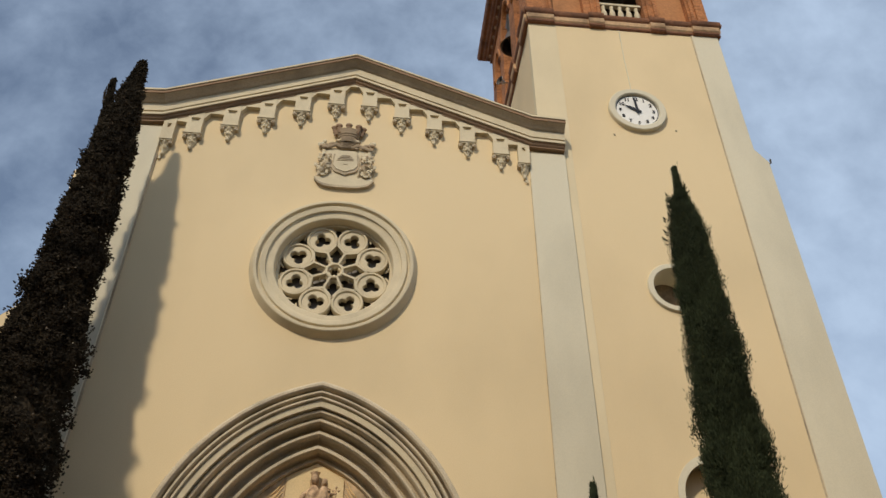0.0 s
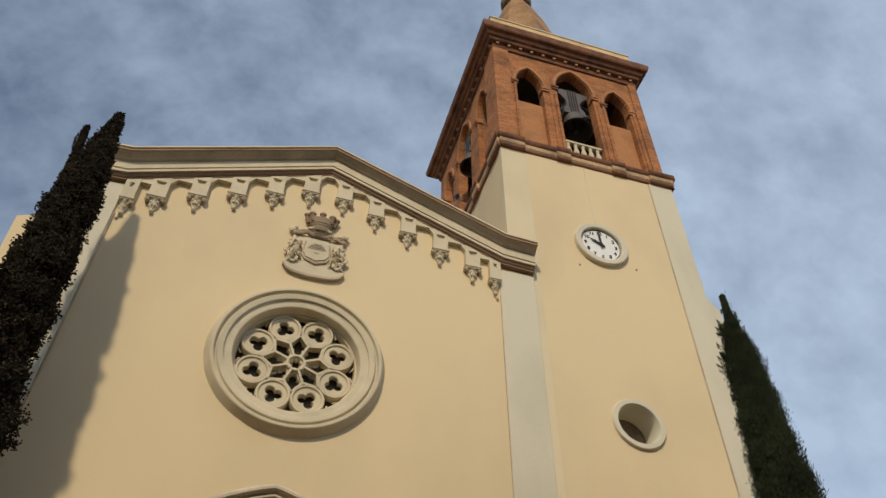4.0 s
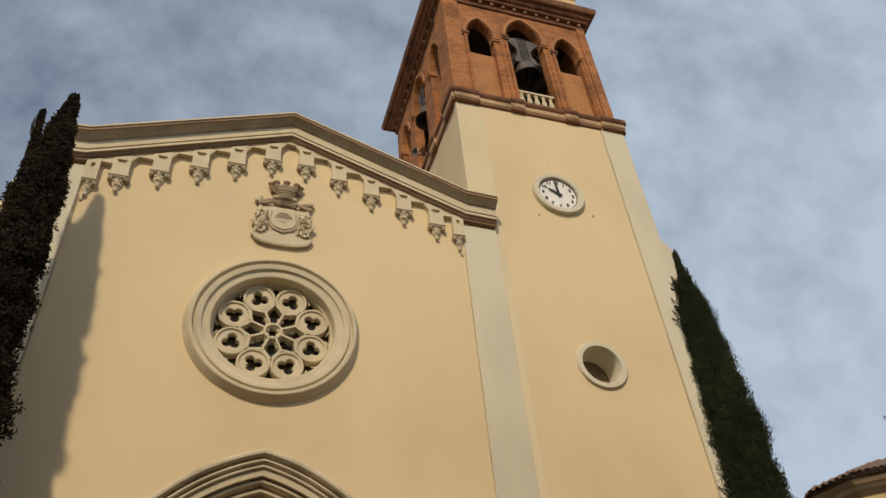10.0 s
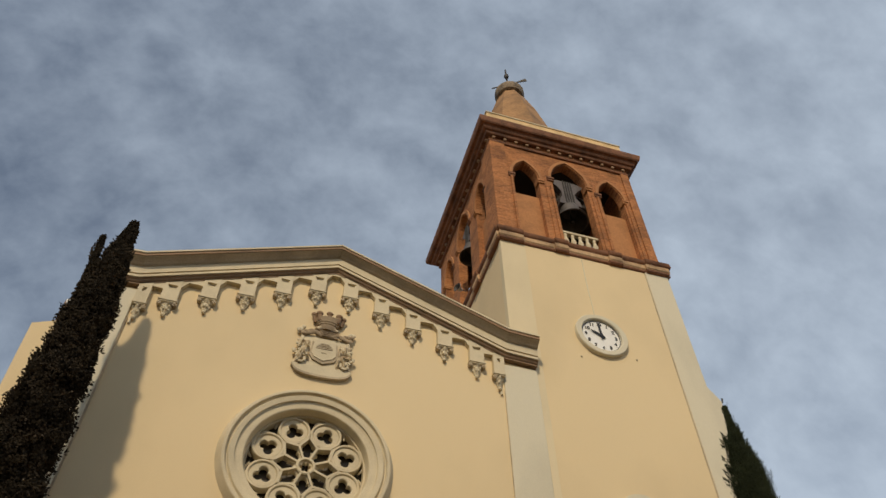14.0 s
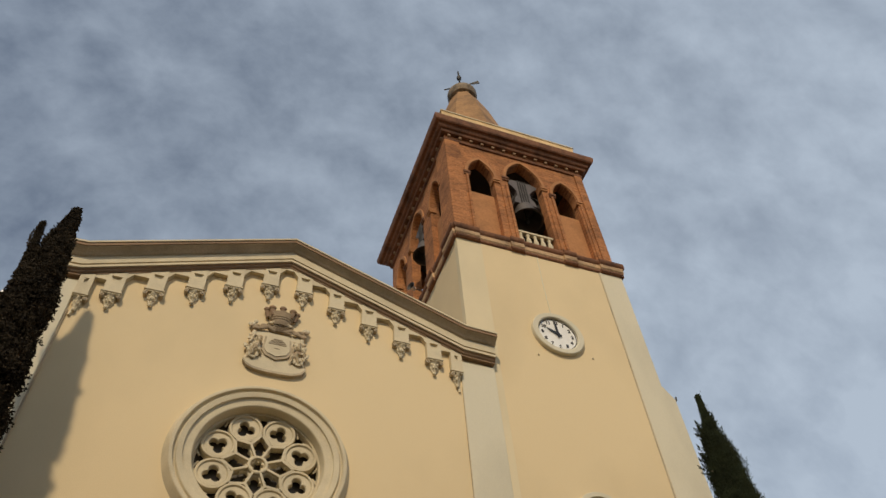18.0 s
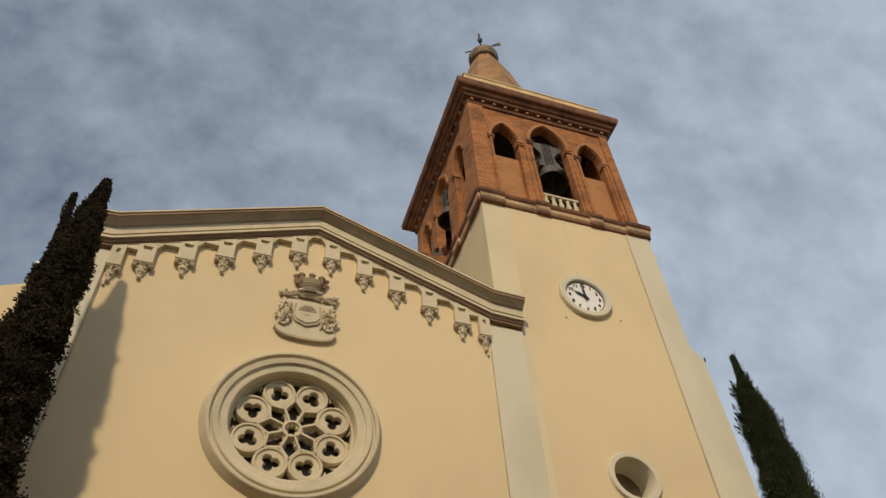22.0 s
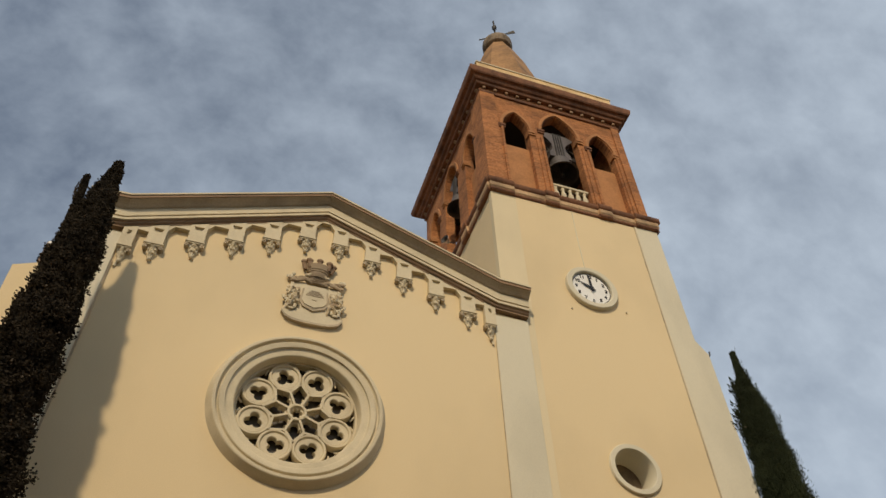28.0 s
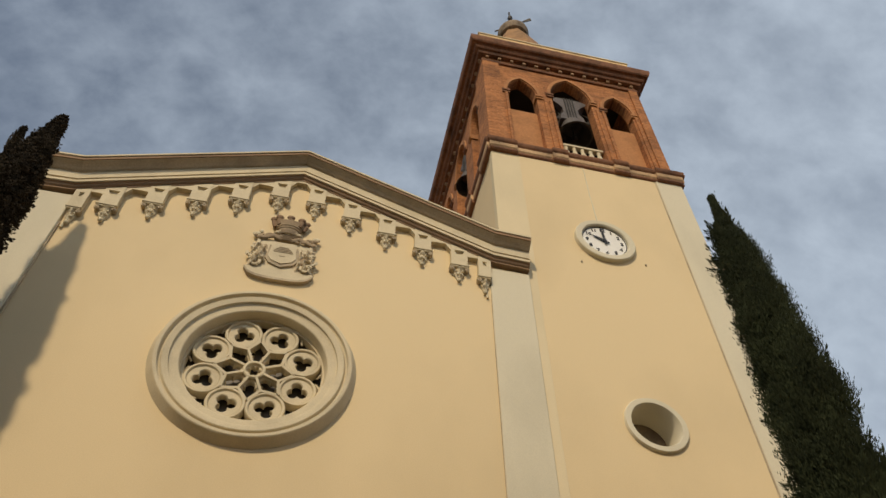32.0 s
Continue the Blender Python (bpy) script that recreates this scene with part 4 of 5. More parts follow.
belfry_side(OPEN_X, BX0, BX1, BY0, BY0 + WALL, "y", "belfry_front")
belfry_side(OPEN_X, BX0, BX1, BY1, BY1 - WALL, "y", "belfry_back")
belfry_side(OPEN_Y, BY0 + WALL, BY1 - WALL, BX0, BX0 + WALL, "x", "belfry_side")
belfry_side(OPEN_Y, BY0 + WALL, BY1 - WALL, BX1, BX1 - WALL, "x", "belfry_side")
# thin pilaster strips on the piers
for x in (5.44, 6.72, 6.90, 8.46, 8.66, 9.80):
    bm = bmesh.new()
    box(bm, x - 0.045, x + 0.045, BY0 - 0.05, BY0 + 0.1, 19.9, 23.25, 0.01)
    part("shaft_strip", bm, BRICK, tower)
for x0, x1 in ((BX0 - 0.05, 5.30), (9.92, BX1 + 0.05)):
    bm = bmesh.new()
    box(bm, x0, x1, BY0 - 0.06, BY0 + 0.2, 19.9, BZ1, 0.01)
    part("corner_pier", bm, BRICK, tower)
bm = bmesh.new()
box(bm, BX0 - 0.055, BX0 + 0.2, BY0 - 0.05, 0.95, 19.9, BZ1, 0.01)
part("corner_pier", bm, BRICK, tower)
# ceiling and floor coloured near black to stand in for shade inside the belfry
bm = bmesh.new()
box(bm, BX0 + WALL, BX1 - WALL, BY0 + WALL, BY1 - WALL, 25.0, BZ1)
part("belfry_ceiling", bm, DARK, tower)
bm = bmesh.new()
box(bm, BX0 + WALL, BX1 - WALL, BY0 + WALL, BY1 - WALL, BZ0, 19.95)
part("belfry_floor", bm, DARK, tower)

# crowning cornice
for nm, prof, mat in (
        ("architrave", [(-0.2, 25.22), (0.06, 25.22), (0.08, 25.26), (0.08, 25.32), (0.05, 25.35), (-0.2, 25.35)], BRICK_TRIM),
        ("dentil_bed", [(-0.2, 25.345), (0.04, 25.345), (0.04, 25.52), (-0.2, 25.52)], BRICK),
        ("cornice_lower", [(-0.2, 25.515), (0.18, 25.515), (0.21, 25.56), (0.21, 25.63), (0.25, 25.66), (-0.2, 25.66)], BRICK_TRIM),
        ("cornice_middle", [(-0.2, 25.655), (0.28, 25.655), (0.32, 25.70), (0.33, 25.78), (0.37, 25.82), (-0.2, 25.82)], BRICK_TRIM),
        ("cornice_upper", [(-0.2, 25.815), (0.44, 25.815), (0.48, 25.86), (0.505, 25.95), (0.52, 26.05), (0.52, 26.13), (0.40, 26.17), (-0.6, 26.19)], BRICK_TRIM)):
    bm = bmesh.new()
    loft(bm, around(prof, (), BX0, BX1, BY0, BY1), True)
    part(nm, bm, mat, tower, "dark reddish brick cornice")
dm = bmesh.new()
box(dm, -0.055, 0.055, -0.10, 0.0, -0.03, 0.07, 0.012)
# dentil colour kept dim to stand in for the shadow below the cornice
dent = finish("dentil", dm, surface("shade_dimmed_dentil", (0.34, 0.215, 0.125), vary=0.25, grain=12, stain=2.5, bump=0.5))
for k in range(13):
    o = new("dentil", dent)
    o.parent = tower
    o.location = (BX0 + 0.12 + k * (BX1 - BX0 - 0.24) / 12, BY0 - 0.04, 25.43)
for k in range(14):
    o = new("dentil", dent)
    o.parent = tower
    o.matrix_basis = pose(BX0 - 0.04, BY0 + 0.12 + k * (BY1 - BY0 - 0.24) / 13, 25.43, 0, 0, -90)
for nm, prof, mat, lab in (("parapet", [(-0.5, 26.10), (0.30, 26.10), (0.30, 26.84), (-0.5, 26.84)], OCHRE, "sunlit ochre plaster parapet"),
                           ("parapet_coping", [(-0.5, 26.835), (0.33, 26.835), (0.33, 26.89), (-0.5, 26.91)], STONE, "thin weathered coping")):
    bm = bmesh.new()
    loft(bm, around(prof, (), BX0 + 0.14, 9.79, BY0, BY1), True)
    part(nm, bm, mat, tower, lab)
bm = bmesh.new()
box(bm, BX0 + 0.2, 9.7, BY0 + 0.2, BY1, 26.0, 26.5)
part("roof_slab", bm, OCHRE, tower)

# spire, ball and vane
SX, SY = 7.54, 3.2
bm = bmesh.new()
lathe_z(bm, SX, SY, [(2.5, 26.4), (2.45, 26.8), (1.75, 30.6), (1.15, 33.6), (0.72, 35.2), (0.52, 35.75)], 8)
part("spire", bm, TILE_SPIRE, tower, "ochre brown rendered spire")
bm = bmesh.new()
lathe_z(bm, SX, SY, [(0.45, 35.65), (0.66, 35.75), (0.74, 35.95), (0.74, 36.20), (0.62, 36.45), (0.38, 36.62), (0.05, 36.68)], 24)
part("spire_ball", bm, surface("old_lead_stone", (0.24, 0.18, 0.12), vary=0.3, grain=10, stain=3, bump=0.5), tower, "weathered stone ball", smooth=True)
vane = thing("weather_vane", "dark iron weather vane with cross arms on the spire", "weather vane", (SX, SY, 36.65))
vane.rotation_euler = (0, 0, radians(-32))
bm = bmesh.new()
tube(bm, [(0, 0, -0.1), (0, 0, 2.3)], 0.045, 8)
part("rod", bm, IRON, vane)
bm = bmesh.new()
tube(bm, [(-0.85, 0, 0.62), (0.95, 0, 0.62)], 0.035, 6)
part("arm", bm, IRON, vane)
bm = bmesh.new()
tube(bm, [(0, -0.45, 0.62), (0, 0.45, 0.62)], 0.03, 6)
part("arm", bm, IRON, vane)
bm = bmesh.new()
prism(bm, [(0.60, 0.54), (1.0, 0.46), (0.95, 0.78), (0.60, 0.70)], -0.015, 0.015)
part("tail", bm, IRON, vane)
bm = bmesh.new()
ball(bm, (0, 0, 1.55), 0.13, 10, (1, 1, 1.8))
part("knob", bm, IRON, vane, smooth=True)


# bells
def bell_thing(x, y, z, s, turn):
    b = thing("church_bell", "grey bronze bell hanging from a heavy slatted yoke", "bell", (x, y, z), "tower bells")
    b.rotation_euler = (0, 0, radians(turn))
    b.scale = (s, s, s)
    bm = bmesh.new()
    lathe_z(bm, 0, 0, [(0.001, -0.10), (0.24, -0.12), (0.33, -0.18), (0.37, -0.30), (0.41, -0.55), (0.48, -0.76), (0.60, -0.92), (0.625, -0.98), (0.565, -0.98), (0.44, -0.74), (0.33, -0.38), (0.001, -0.3)], 28)
    part("bell_body", bm, METAL, b, "grey bronze bell", smooth=True)
    bm = bmesh.new()
    tube(bm, [(0, 0, -0.3), (0, 0, -0.95)], 0.03, 8)
    ball(bm, (0, 0, -0.98), 0.09, 10)
    part("clapper", bm, IRON, b, smooth=True)
    bm = bmesh.new()
    prism(bm, [(-0.44, -0.14), (0.44, -0.14), (0.42, 0.12), (0.28, 0.36), (0.28, 0.66), (0.44, 0.92), (0.62, 1.10), (0.66, 1.24), (0.40, 1.36), (-0.40, 1.36), (-0.66, 1.24), (-0.62, 1.10), (-0.44, 0.92), (-0.28, 0.66), (-0.28, 0.36), (-0.42, 0.12)], -0.20, 0.16)
    part("yoke", bm, YOKE, b, "waisted grey yoke")
    for dx in (-0.15, -0.05, 0.05, 0.15):
        bm = bmesh.new()
        box(bm, dx - 0.02, dx + 0.02, -0.235, -0.195, -0.1, 1.38)
        part("strap", bm, IRON, b)
    bm = bmesh.new()
    tube(bm, [(-0.74, 0, 0.12), (0.74, 0, 0.12)], 0.06, 10)
    part("axle", bm, IRON, b)
    for sx in (-1, 1):
        bm = bmesh.new()
        lathe_y(bm, sx * 0.56, 0.62, [(0.30, 0.14), (0.30, 0.06), (0.22, 0.06), (0.22, 0.14)], 24)
        part("wheel", bm, IRON, b)
    return b


bell_thing(7.65, 0.45, 22.80, 0.92, 0)
bell_thing(4.98, 3.18, 23.05, 0.74, -90)

# balustrade in the middle opening
rail = thing("balustrade", "small cream balustrade below the bell", "balustrade", (7.62, 0.25, 20.0))
bm = bmesh.new()
box(bm, -0.63, 0.68, -0.08, 0.08, 0.78, 0.88, 0.012)
part("handrail", bm, STONE, rail)
bm = bmesh.new()
box(bm, -0.63, 0.68, -0.08, 0.08, 0.0, 0.08, 0.012)
part("plinth", bm, STONE, rail)
bm = bmesh.new()
lathe_z(bm, 0, 0, [(0.06, 0.08), (0.07, 0.15), (0.045, 0.20), (0.095, 0.40), (0.08, 0.50), (0.042, 0.66), (0.07, 0.73), (0.06, 0.78)], 10)
bal = finish("baluster", bm, STONE, True)
for k in range(5):
    o = new("baluster", bal)
    o.parent = rail
    o.location = (-0.48 + k * 0.255, 0, 0)

# loudspeaker low on the side of the belfry
horn = thing("loudspeaker", "round white loudspeaker horn with a dark mouth on the belfry side", "loudspeaker", (4.50, 3.45, 20.80))
horn.scale = (0.42, 0.42, 0.42)
bm = bmesh.new()
lathe_y(bm, 0, 0, [(0.38, -0.12), (0.38, -0.09), (0.22, 0.05), (0.14, 0.4), (0.001, 0.4)], 24)
ho = part("horn", bm, WHITE, horn, smooth=True)
ho.rotation_euler = (0, 0, radians(-60))
bm = bmesh.new()
lathe_y(bm, 0, 0, [(0.001, 0.33), (0.10, 0.33), (0.12, 0.10), (0.20, 0.0), (0.35, -0.115), (0.375, -0.118)], 24)
ho = part("mouth", bm, IRON, horn, "dark inside of the horn", smooth=True)
ho.rotation_euler = (0, 0, radians(-60))
bm = bmesh.new()
tube(bm, [(0.1, 0.1, 0), (0.75, 0.1, -0.1)], 0.05, 6)
part("bracket", bm, IRON, horn)

# ---- left side wing ----
wing = thing("side_wing", "plain cream side wing with a stepped top beside the church front", "building")
bm = bmesh.new()
prism(bm, [(-HALF + 0.05, GZ), (-HALF + 0.05, 13.42), (-6.235, 12.96), (-6.08, 9.50), (-7.2, 8.35), (-7.2, GZ)], 0.35, 9.0)
part("wall", bm, CREAM, wing)
bm = bmesh.new()
box(bm, -5.86, -5.45, 0.40, 1.2, 13.0, 13.88, 0.02)
part("chimney", bm, TILE, wing, "small reddish chimney block")
bm = bmesh.new()
box(bm, -5.83, -5.66, 0.36, 0.6, 13.74, 13.87, 0.02)
part("chimney_cap", bm, WHITE, wing)


# ---- cypresses ----
def cypress(name, label, x, y, tips, widths, mat, lean, count, seed, spray, wisps=8, cones=60, spurs=0, spur=(0.3, 0.08, 0.35), curl=0.4, knobs=0.2, lumps=1.0):
    """Tall cypress: trunk with limbs and many small upright sprays. tips: (dx, dy, top, share); widths: (height, half width)."""
    rg = random.Random(seed)
    t = thing(name, label, "tree", (x, y, GZ), "cypresses before the church")
    hmax = max(k[2] for k in tips)
    bm = bmesh.new()
    tube(bm, [(lean * z, 0, z) for z in (0, 1, 2.5, 5, hmax * 0.7)], [0.22, 0.17, 0.14, 0.10, 0.04], 10)
    for k in range(14):
        z = 0.9 + k * hmax * 0.05
        a = k * 2.4
        g = widths[2][1] * (1 - k / 15) * 0.5
        if z + 0.8 < hmax:
            tube(bm, [(lean * z, 0, z), (lean * z + g * 0.7 * math.cos(a), g * 0.7 * math.sin(a), z + 0.3), (lean * z + g * math.cos(a), g * math.sin(a), z + 0.7)], [0.04, 0.025, 0.01], 5)
    part("trunk", bm, BARK, t)

    def half(z):
        for (z0, w0), (z1, w1) in zip(widths, widths[1:]):
            if z <= z1:
                return w0 + (w1 - w0) * (z - z0) / (z1 - z0)
        return widths[-1][1]
    verts, faces = [], []

    def leaf(c, d, ln, w):
        if curl >= 1:
            ln, w = ln * 0.6, w * 1.7
        else:
            ln, w = ln * 1.15, w * 0.72
        d = Vector(d).normalized()
        a = d.orthogonal().normalized()
        a = Matrix.Rotation(rg.uniform(0, 6.28), 3, d) @ a
        b = d.cross(a)
        n = len(verts)
        verts.extend([c, c + d * ln * 0.45 + a * w, c + d * ln * 0.45 - a * w * 0.5 + b * w * 0.87, c + d * ln * 0.45 - a * w * 0.5 - b * w * 0.87, c + d * ln])
        faces.extend([(n, n + 1, n + 2), (n, n + 2, n + 3), (n, n + 3, n + 1), (n + 4, n + 2, n + 1), (n + 4, n + 3, n + 2), (n + 4, n + 1, n + 3)])
    # tufts of fine sprays gathered on lobes of uneven size
    for dx, dy, top, share in tips:
        z0 = 0.5 if share == 1 else top * 0.62
        n_cl = int(count * (1 if share == 1 else 0.22))
        for i in range(n_cl):
            f = rg.random() ** 0.85
            z = z0 + (top - z0) * f
            hw = half(z * hmax / top) * (1 if share == 1 else share)
            a = rg.uniform(0, 2 * math.pi)
            lump = 1.0 + lumps * 0.30 * noise.noise(Vector((math.cos(a) * 1.3 + seed, math.sin(a) * 1.3, z * 1.1))) + lumps * 0.38 * noise.noise(Vector((math.cos(a) * 1.8 + seed, math.sin(a) * 1.8, z * 2.4))) + knobs * noise.noise(Vector((math.cos(a) * 3 + seed, math.sin(a) * 3, z * 5.0)))
            rr = hw * lump * (rg.uniform(0.82, 1.0) if rg.random() < 0.85 else rg.uniform(0.5, 0.85))
            side = f if share != 1 else (z / top) ** 3
            slim = min(1.0, 0.2 + hw / 0.12)
            c = Vector((lean * z + dx * side + rr * math.cos(a), dy * side + rr * math.sin(a), z))
            out = Vector((math.cos(a), math.sin(a), 0))
            for k in range(6):
                d = out * rg.uniform(-0.1, 0.6) + Vector((rg.uniform(-curl, curl), rg.uniform(-curl, curl), 1.0 if curl < 1 else rg.uniform(-0.5, 1.0)))
                leaf(c + Vector((rg.uniform(-0.06, 0.06) * slim, rg.uniform(-0.06, 0.06) * slim, rg.uniform(-0.08, 0.08) * slim)), d, rg.uniform(0.06, 0.14) * spray, rg.uniform(0.011, 0.019) * spray)
        for i in range(wisps):
            f = rg.random()
            a = rg.uniform(0, 6.28)
            c = Vector((lean * top + dx + 0.05 * (1 - f) * math.cos(a), dy + 0.05 * (1 - f) * math.sin(a), top - 0.80 + 0.60 * f))
            d = Vector((0.14 * math.cos(a), 0.14 * math.sin(a), 1))
            for k in range(7):
                leaf(c + d * 0.05 * k, d + Vector((rg.uniform(-0.3, 0.3), rg.uniform(-0.3, 0.3), 0)), 0.16 * spray, 0.016 * spray)
    # small side shoots that stand out of the outline. spur: length, thickness, outward slant
    for i in range(spurs):
        z = hmax * (0.10 + 0.84 * rg.random() ** 0.8)
        a = rg.uniform(0, 6.28)
        ln, fat, slant = spur[0] * rg.uniform(0.5, 1.3), spur[1] * rg.uniform(0.6, 1.3), spur[2] * rg.uniform(0.4, 1.5)
        rr = half(z) * rg.uniform(0.62, 0.95)
        base = Vector((lean * z + tips[0][0] * (z / hmax) ** 3 + rr * math.cos(a), rr * math.sin(a), z))
        way = Vector((slant * math.cos(a), slant * math.sin(a), 1)).normalized()
        for k in range(44 if curl >= 1 else 95):
            f = rg.random()
            thick = fat * min(1.0, 2.5 * (1.03 - f))
            q = Vector((rg.uniform(-1, 1), rg.uniform(-1, 1), rg.uniform(-0.6, 0.6)))
            q *= thick * 0.62 / max(1.0, q.length)
            leaf(base + way * ln * f + q, way + q * (0.5 if curl < 1 else 2.0) / fat, rg.uniform(0.07, 0.15) * spray, rg.uniform(0.010, 0.018) * spray)
    me = bpy.data.meshes.new("crown")
    me.from_pydata(verts, [], faces)
    me.materials.append(mat)
    cr = new("crown", me)
    cr.parent = t
    # little woody cones on the outside
    cone_v, cone_f = [], []
    for i in range(cones):
        z = hmax * rg.uniform(0.25, 0.93)
        a = rg.uniform(0, 6.28)
        rr = half(z) * rg.uniform(0.95, 1.15)
        c = Vector((lean * z + tips[0][0] * (z / hmax) ** 3 + rr * math.cos(a), rr * math.sin(a), z))
        n = len(cone_v)
        r = rg.uniform(0.016, 0.028)
        cone_v += [c + Vector(d) * r for d in ((1, 0, 0), (0, 1, 0), (-1, 0, 0), (0, -1, 0), (0, 0, 1), (0, 0, -1))]
        cone_f += [(n + a0, n + b0, n + c0) for a0, b0, c0 in ((0, 1, 4), (1, 2, 4), (2, 3, 4), (3, 0, 4), (1, 0, 5), (2, 1, 5), (3, 2, 5), (0, 3, 5))]
    me = bpy.data.meshes.new("cones")
    me.from_pydata(cone_v, [], cone_f)
    me.materials.append(CONE)
    co = new("cones", me)
    co.parent = t
    tagged(co, "small grey woody cones", kind="stuff")
    # dense core so that little light shows through
    bm = bmesh.new()
    rows = []
    for k in range(19):
        z = 0.8 + (hmax - 1.4) * k / 18
        hw = half(z) * 0.78
        row = []
        for q in range(14):
            a = 2 * math.pi * q / 14
            lump = 1.0 + 0.2 * noise.noise(Vector((math.cos(a) * 1.2 + seed, math.sin(a) * 1.2, z * 0.9)))
            row.append((lean * z + tips[0][0] * (z / hmax) ** 3 + hw * lump * math.cos(a), tips[0][1] * (z / hmax) ** 3 + hw * lump * math.sin(a), z))
        rows.append(row)
    loft(bm, rows, True, True)
    part("inner_growth", bm, mat, t)
    return t


cypress("cypress_tree", "tall dark cypress with two tips close to the church front", -4.54, -1.55, [(0.11, 0.0, 15.02, 1), (-0.33, -0.12, 14.28, 0.23)],
        [(0, 0.30), (1, 0.65), (5.4, 0.70), (6.7, 0.64), (7.7, 0.58), (8.5, 0.53), (9.6, 0.49), (10.4, 0.44), (11.4, 0.40), (12.2, 0.38), (13.0, 0.29), (13.8, 0.17), (14.5, 0.09), (15.0, 0.04), (15.3, 0.02)], LEAF_L, -0.016, 19000, 3, 0.85, 4, 260, 1000, (0.12, 0.17, 0.50), 1.2, 0.42)
cypress("cypress_tree", "slim dark green cypress on the square before the tower", 4.62, -6.62, [(0.01, -0.05, 7.92, 1)],
        [(0, 0.2), (0.8, 0.30), (3, 0.31), (3.9, 0.285), (4.9, 0.245), (5.3, 0.23), (5.9, 0.208), (6.4, 0.185), (6.8, 0.155), (7.1, 0.105), (7.35, 0.055), (7.6, 0.018), (7.95, 0.004), (8.3, 0.003)], LEAF_R, 0.0, 44000, 11, 0.33, 6, 10, 380, (0.22, 0.058, 0.44), 0.45, 0.45, 0.9)
cypress("cypress_tree", "small young cypress beside the pilaster", 4.64, -1.5, [(0.0, 0.0, 5.70, 1)],
        [(0, 0.2), (0.8, 0.4), (3, 0.34), (4.5, 0.17), (5.2, 0.05), (5.8, 0.01)], LEAF_R, 0.0, 3500, 17, 0.6, 6, 3, 60, (0.25, 0.05, 0.3))

# ---- neighbouring house ----
house = thing("corner_house", "yellow rendered house with clay tile roof and arched windows", "house")
EZ = 10.6
EV = [(20.99, 10.95), (18.05, 6.18), (18.48, 4.76), (22.13, 2.06), (28.7, 6.3), (26.7, 13.3)]
MID = Vector((22.93, 7.26))


def inset(p, d):
    v = MID - Vector(p)
    return Vector(p) + v.normalized() * d


PL = [inset(p, 0.62) for p in EV]
bm = bmesh.new()
loft(bm, [[(p.x, p.y, GZ) for p in PL], [(p.x, p.y, EZ - 0.45) for p in PL]], True, True)
part("wall", bm, YELLOW, house)
for k, (d0, z0, d1, z1) in enumerate(((0.66, -0.50, 0.46, -0.36), (0.47, -0.365, 0.28, -0.24), (0.29, -0.245, 0.08, -0.10))):
    bm = bmesh.new()
    rows = [[(*inset(p, d).to_tuple(), EZ + z) for p in EV] for d, z in ((d0, z0), (d0 - 0.10, z0), ((d0 + d1) / 2 - 0.04, (z0 + z1) / 2 - 0.01), (d1, z1), (d1 + 0.5, z1))]
    loft(bm, rows, True)
    part("eave_moulding", bm, SOOT if k != 1 else STONE_DARK, house, "stepped plaster moulding under the roof edge")
RIDGE = [(24.1, 8.7), (22.13, 6.86), (22.33, 6.46), (23.73, 5.86), (24.7, 6.9), (24.7, 8.5)]
RZ = 12.2
bm = bmesh.new()
loft(bm, [[(a, b, EZ - 0.06) for a, b in EV], [(a, b, RZ) for a, b in RIDGE]], True, True)
part("roof", bm, TILE, house, "clay tile hipped roof")
tm = bmesh.new()
loft(tm, [[(0.095 * math.cos(math.pi * i / 6), y, 0.075 * math.sin(math.pi * i / 6) + h) for i in range(7)] for y, h in ((-0.06, 0.0), (0.42, 0.035))])
loft(tm, [[(0.07 * math.cos(math.pi * i / 6), y, 0.052 * math.sin(math.pi * i / 6) + h) for i in range(7)] for y, h in ((0.42, 0.035), (-0.06, 0.0))])
tile_mesh = finish("roof_tile", tm, TILE)
for k in (0, 1, 2):
    a, b = Vector((*EV[k], EZ)), Vector((*EV[k + 1], EZ))
    c, d = Vector((*RIDGE[k], RZ)), Vector((*RIDGE[k + 1], RZ))
    along = (b - a).normalized()
    nrow = 8
    for r in range(nrow):
        f = r / 8.5 * (0.98 if k != 1 else 0.9)
        p, q = a.lerp(c, f), b.lerp(d, f)
        up = ((c + d) / 2 - (a + b) / 2).normalized()
        nor = along.cross(up).normalized()
        n = max(1, int((q - p).length / 0.215))
        if k == 0:
            p = p.lerp(q, 0.45)
            n = max(1, int((q - p).length / 0.215))
        for i in range(n):
            o = new("roof_tile", tile_mesh)
            o.parent = house
            across = up - along * up.dot(along)
            across.normalize()
            m = Matrix((along, across, along.cross(across))).transposed().to_4x4()
            o.matrix_basis = Matrix.Translation(p.lerp(q, (i + 0.5) / n) + along.cross(across) * 0.03) @ m


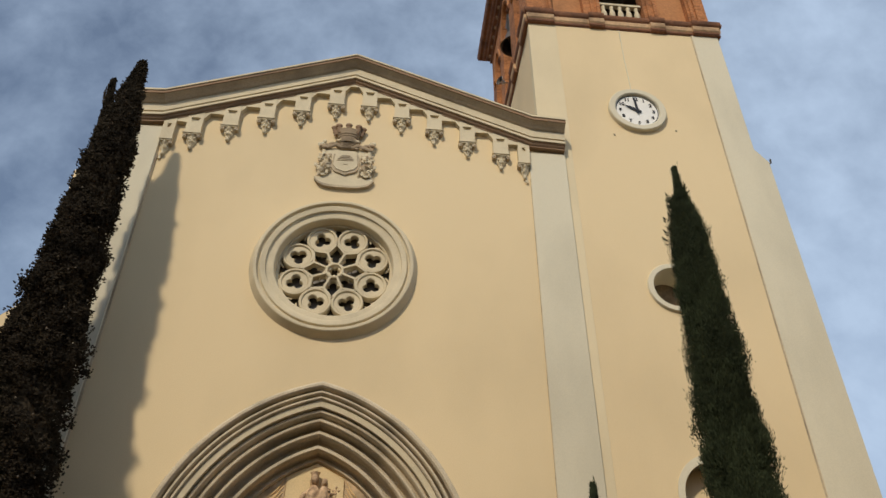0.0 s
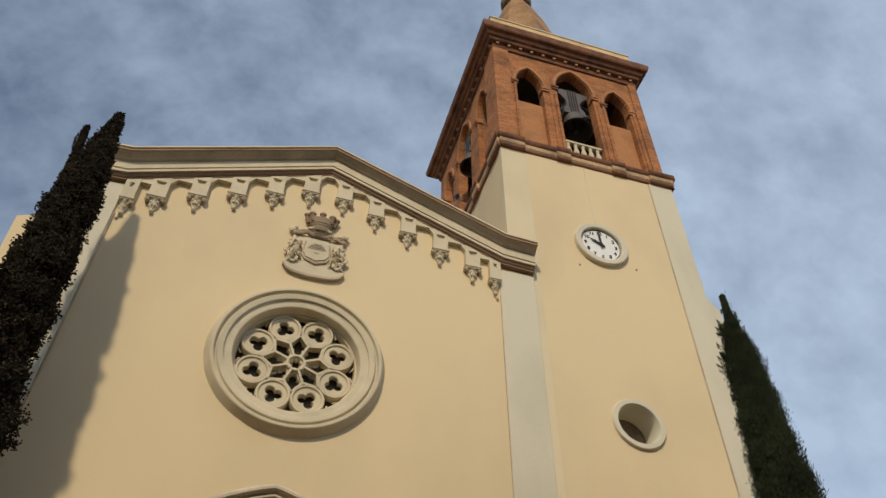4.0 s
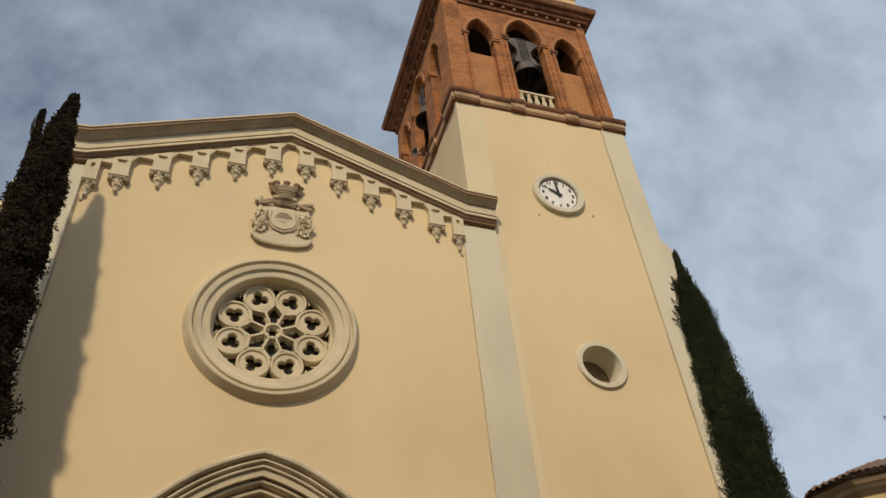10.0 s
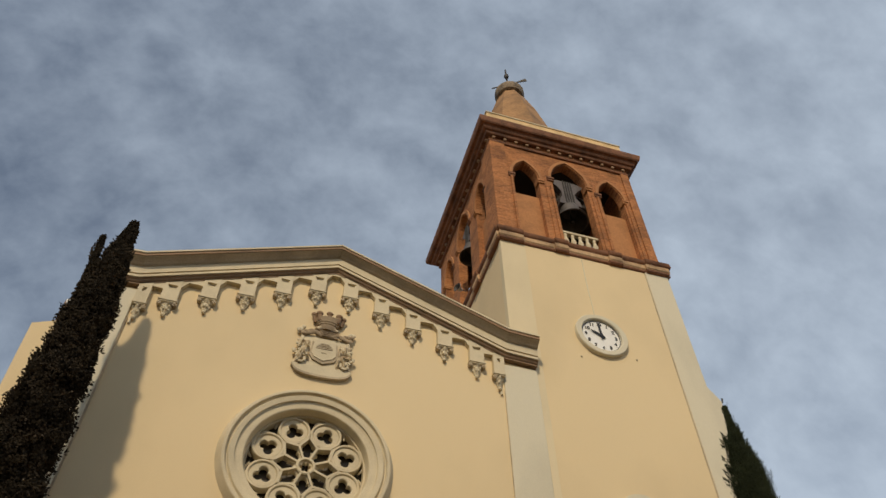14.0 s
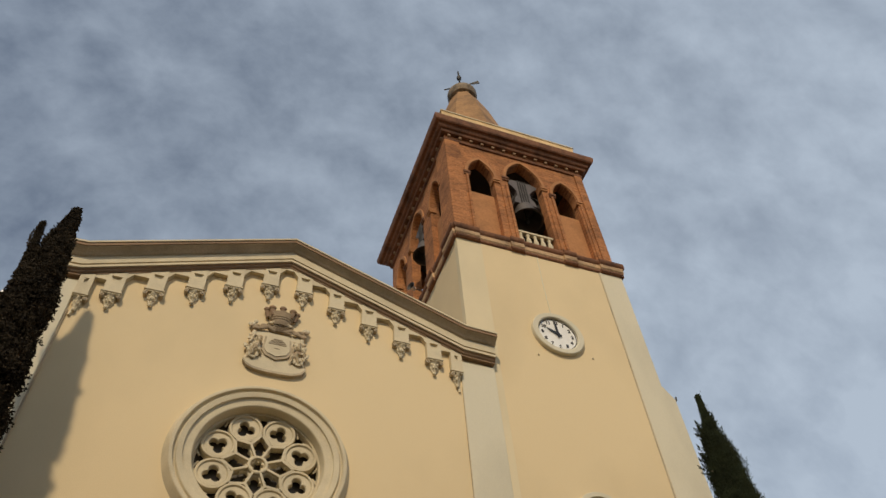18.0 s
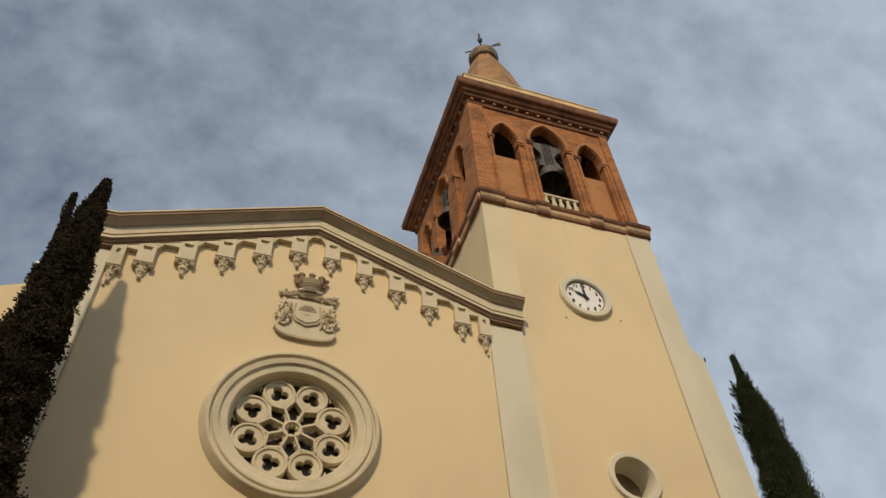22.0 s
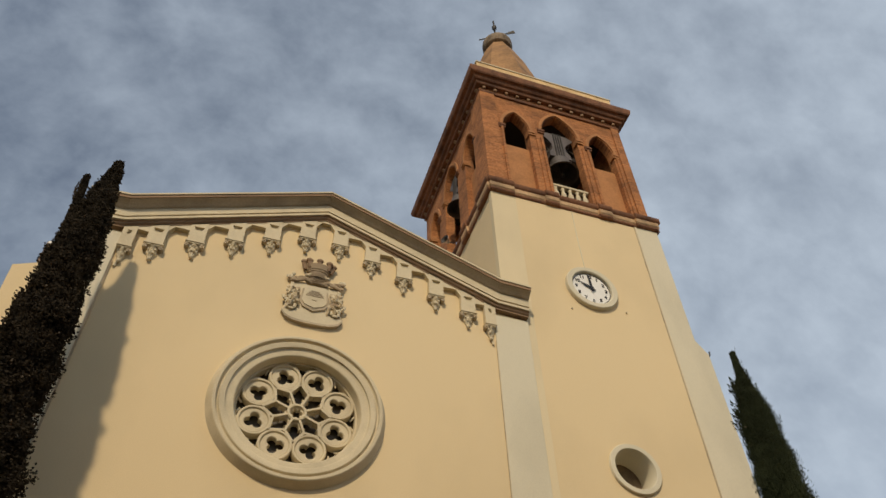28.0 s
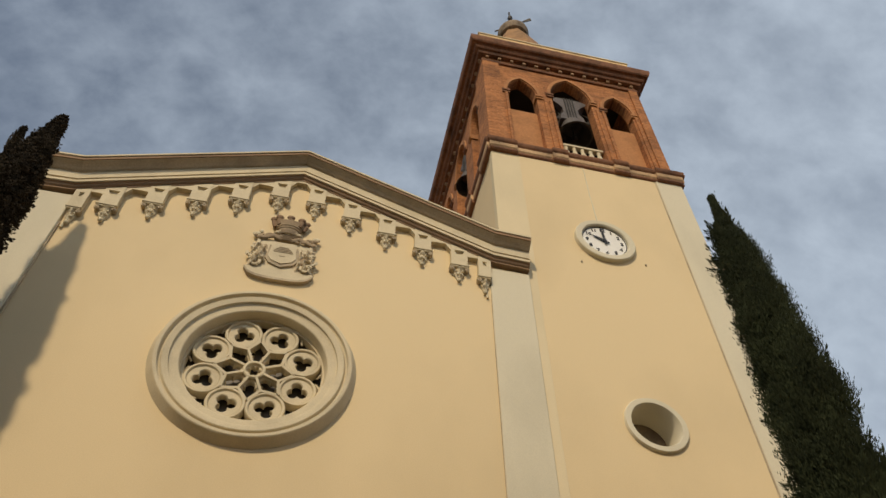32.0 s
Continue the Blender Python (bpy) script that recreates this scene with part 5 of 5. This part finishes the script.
def house_window(k, f, w, z0, spring, rise, railing):
    """An arched window on the wall between two plan corners: raised frame, flat pane painted as a shaded recess, iron
    rail.
    """
    a, b = PL[k], PL[k + 1]
    t2 = (b - a).normalized()
    c = a.lerp(b, f)
    w_ob = new("window")
    w_ob.parent = house
    w_ob.matrix_basis = Matrix.Translation((c.x, c.y, 0)) @ Matrix.Rotation(math.atan2(t2.y, t2.x), 4, "Z")
    arc = [(w * math.cos(math.pi * (1 - i / 12)), spring + rise * math.sin(math.pi * (1 - i / 12))) for i in range(13)]
    outer = [(x * 1.18, z if 0 < i < 12 else z) for i, (x, z) in enumerate(arc)]
    bm = bmesh.new()
    rows = [[(x, -0.05, z) for x, z in [(-w, z0)] + arc + [(w, z0)]], [(x, -0.012, z) for x, z in [(-w, z0)] + arc + [(w, z0)]]]
    big = [(-w - 0.07, z0)] + [(x * (1 + 0.07 / w), spring + (z - spring) * (1 + 0.07 / rise)) for x, z in arc] + [(w + 0.07, z0)]
    loft(bm, [[(x, -0.012, z) for x, z in big], [(x, -0.05, z) for x, z in big], rows[0], rows[1]])
    part("frame", bm, YELLOW, w_ob)
    # no recess is cut: the brown sheet paints its shade
    bm = bmesh.new()
    prism(bm, [(-w, z0)] + arc + [(w, z0)], -0.016, -0.006)
    part("pane", bm, surface("window_recess_shade", (0.22, 0.13, 0.06), vary=0.2, grain=20, stain=2), w_ob, "flat brown pane painted as a shaded window recess")
    if railing:
        bm = bmesh.new()
        tube(bm, [(-w, -0.09, railing), (w, -0.09, railing)], 0.02, 6)
        part("rail", bm, IRON, w_ob)
        for i in range(9):
            bm = bmesh.new()
            x = -w + 2 * w * (i + 0.5) / 9
            tube(bm, [(x, -0.09, railing), (x, -0.09, z0)], 0.010, 5)
            part("bar", bm, IRON, w_ob)


house_window(1, 0.46, 0.44, 8.55, 9.46, 0.24, 8.98)
house_window(0, 0.93, 0.17, 8.0, 9.1, 0.17, 0)
house_window(0, 0.84, 0.17, 8.0, 9.1, 0.17, 0)
house_window(2, 0.40, 0.42, 8.55, 9.05, 0.36, 8.95)

# tiled canopy below the windows
for k in (1, 2):
    a, b = Vector((*PL[k], 8.50)), Vector((*PL[k + 1], 8.50))
    along = (b - a).normalized()
    out = along.cross(Vector((0, 0, 1)))
    slope = (Vector((0, 0, 0.30)) - out * 0.9).normalized()
    bm = bmesh.new()
    loft(bm, [[a + out * 0.62 - Vector((0, 0, 0.26)), b + out * 0.62 - Vector((0, 0, 0.26)), b + Vector((0, 0, -0.08)), a + Vector((0, 0, -0.08))], [a + out * 0.62 - Vector((0, 0, 0.20)), b + out * 0.62 - Vector((0, 0, 0.20)), b, a]], True, True)
    part("canopy", bm, TILE, house, "sloping tiled canopy under the windows")
    m = Matrix((along, slope, along.cross(slope))).transposed().to_4x4()
    n = int((b - a).length / 0.215)
    for i in range(n):
        o = new("roof_tile", tile_mesh)
        o.parent = house
        o.matrix_basis = Matrix.Translation(a.lerp(b, (i + 0.5) / n) + out * 0.64 + Vector((0, 0, -0.19))) @ m

# aerial on the roof
aerial = thing("tv_aerial", "thin grey television aerial on the house roof", "aerial", (23.93, 6.46, 12.05))
bm = bmesh.new()
tube(bm, [(0.03, 0, -0.1), (-0.1, 0, 2.1)], 0.028, 6)
part("mast", bm, METAL, aerial)
bm = bmesh.new()
tube(bm, [(-0.75, -0.3, 1.45), (0.55, 0.2, 1.40)], 0.02, 5)
part("boom", bm, METAL, aerial)
for k in range(5):
    bm = bmesh.new()
    tube(bm, [(-0.25 - 0.14 * k, 0.16 - 0.06 * k, 1.88), (-0.15 - 0.14 * k, -0.22 - 0.06 * k, 1.88)], 0.012, 5)
    part("element", bm, METAL, aerial)
bm = bmesh.new()
tube(bm, [(-0.95, -0.25, 1.88), (-0.05, 0.0, 1.88)], 0.018, 5)
part("boom", bm, METAL, aerial)
for sg in (-1, 1):
    bm = bmesh.new()
    prism(bm, [(-0.25, 1.88), (0.02, 1.88 + sg * 0.08), (-0.05, 1.88 + sg * 0.38), (-0.12, 1.88 + sg * 0.38)], -0.01, 0.01)
    part("reflector", bm, METAL, aerial)

# unseen plain walls added round the square to block low sky light and bounce
bm = bmesh.new()
box(bm, -34, 34, -24, -22, GZ, 13.0)
tagged(part("blocker_south", bm, YELLOW), "unseen plain wall added to cut sky light and ground bounce", "wall", kind="structure")
bm = bmesh.new()
box(bm, -17, -15, -22, -3, GZ, 11.0)
tagged(part("blocker_west", bm, YELLOW), "unseen plain wall added to cut sky light from the west", "wall", kind="structure")
bm = bmesh.new()
box(bm, 17, 19, -22, -2, GZ, 11.0)
tagged(part("blocker_east", bm, YELLOW), "unseen plain wall added to cut sky light from the east", "wall", kind="structure")
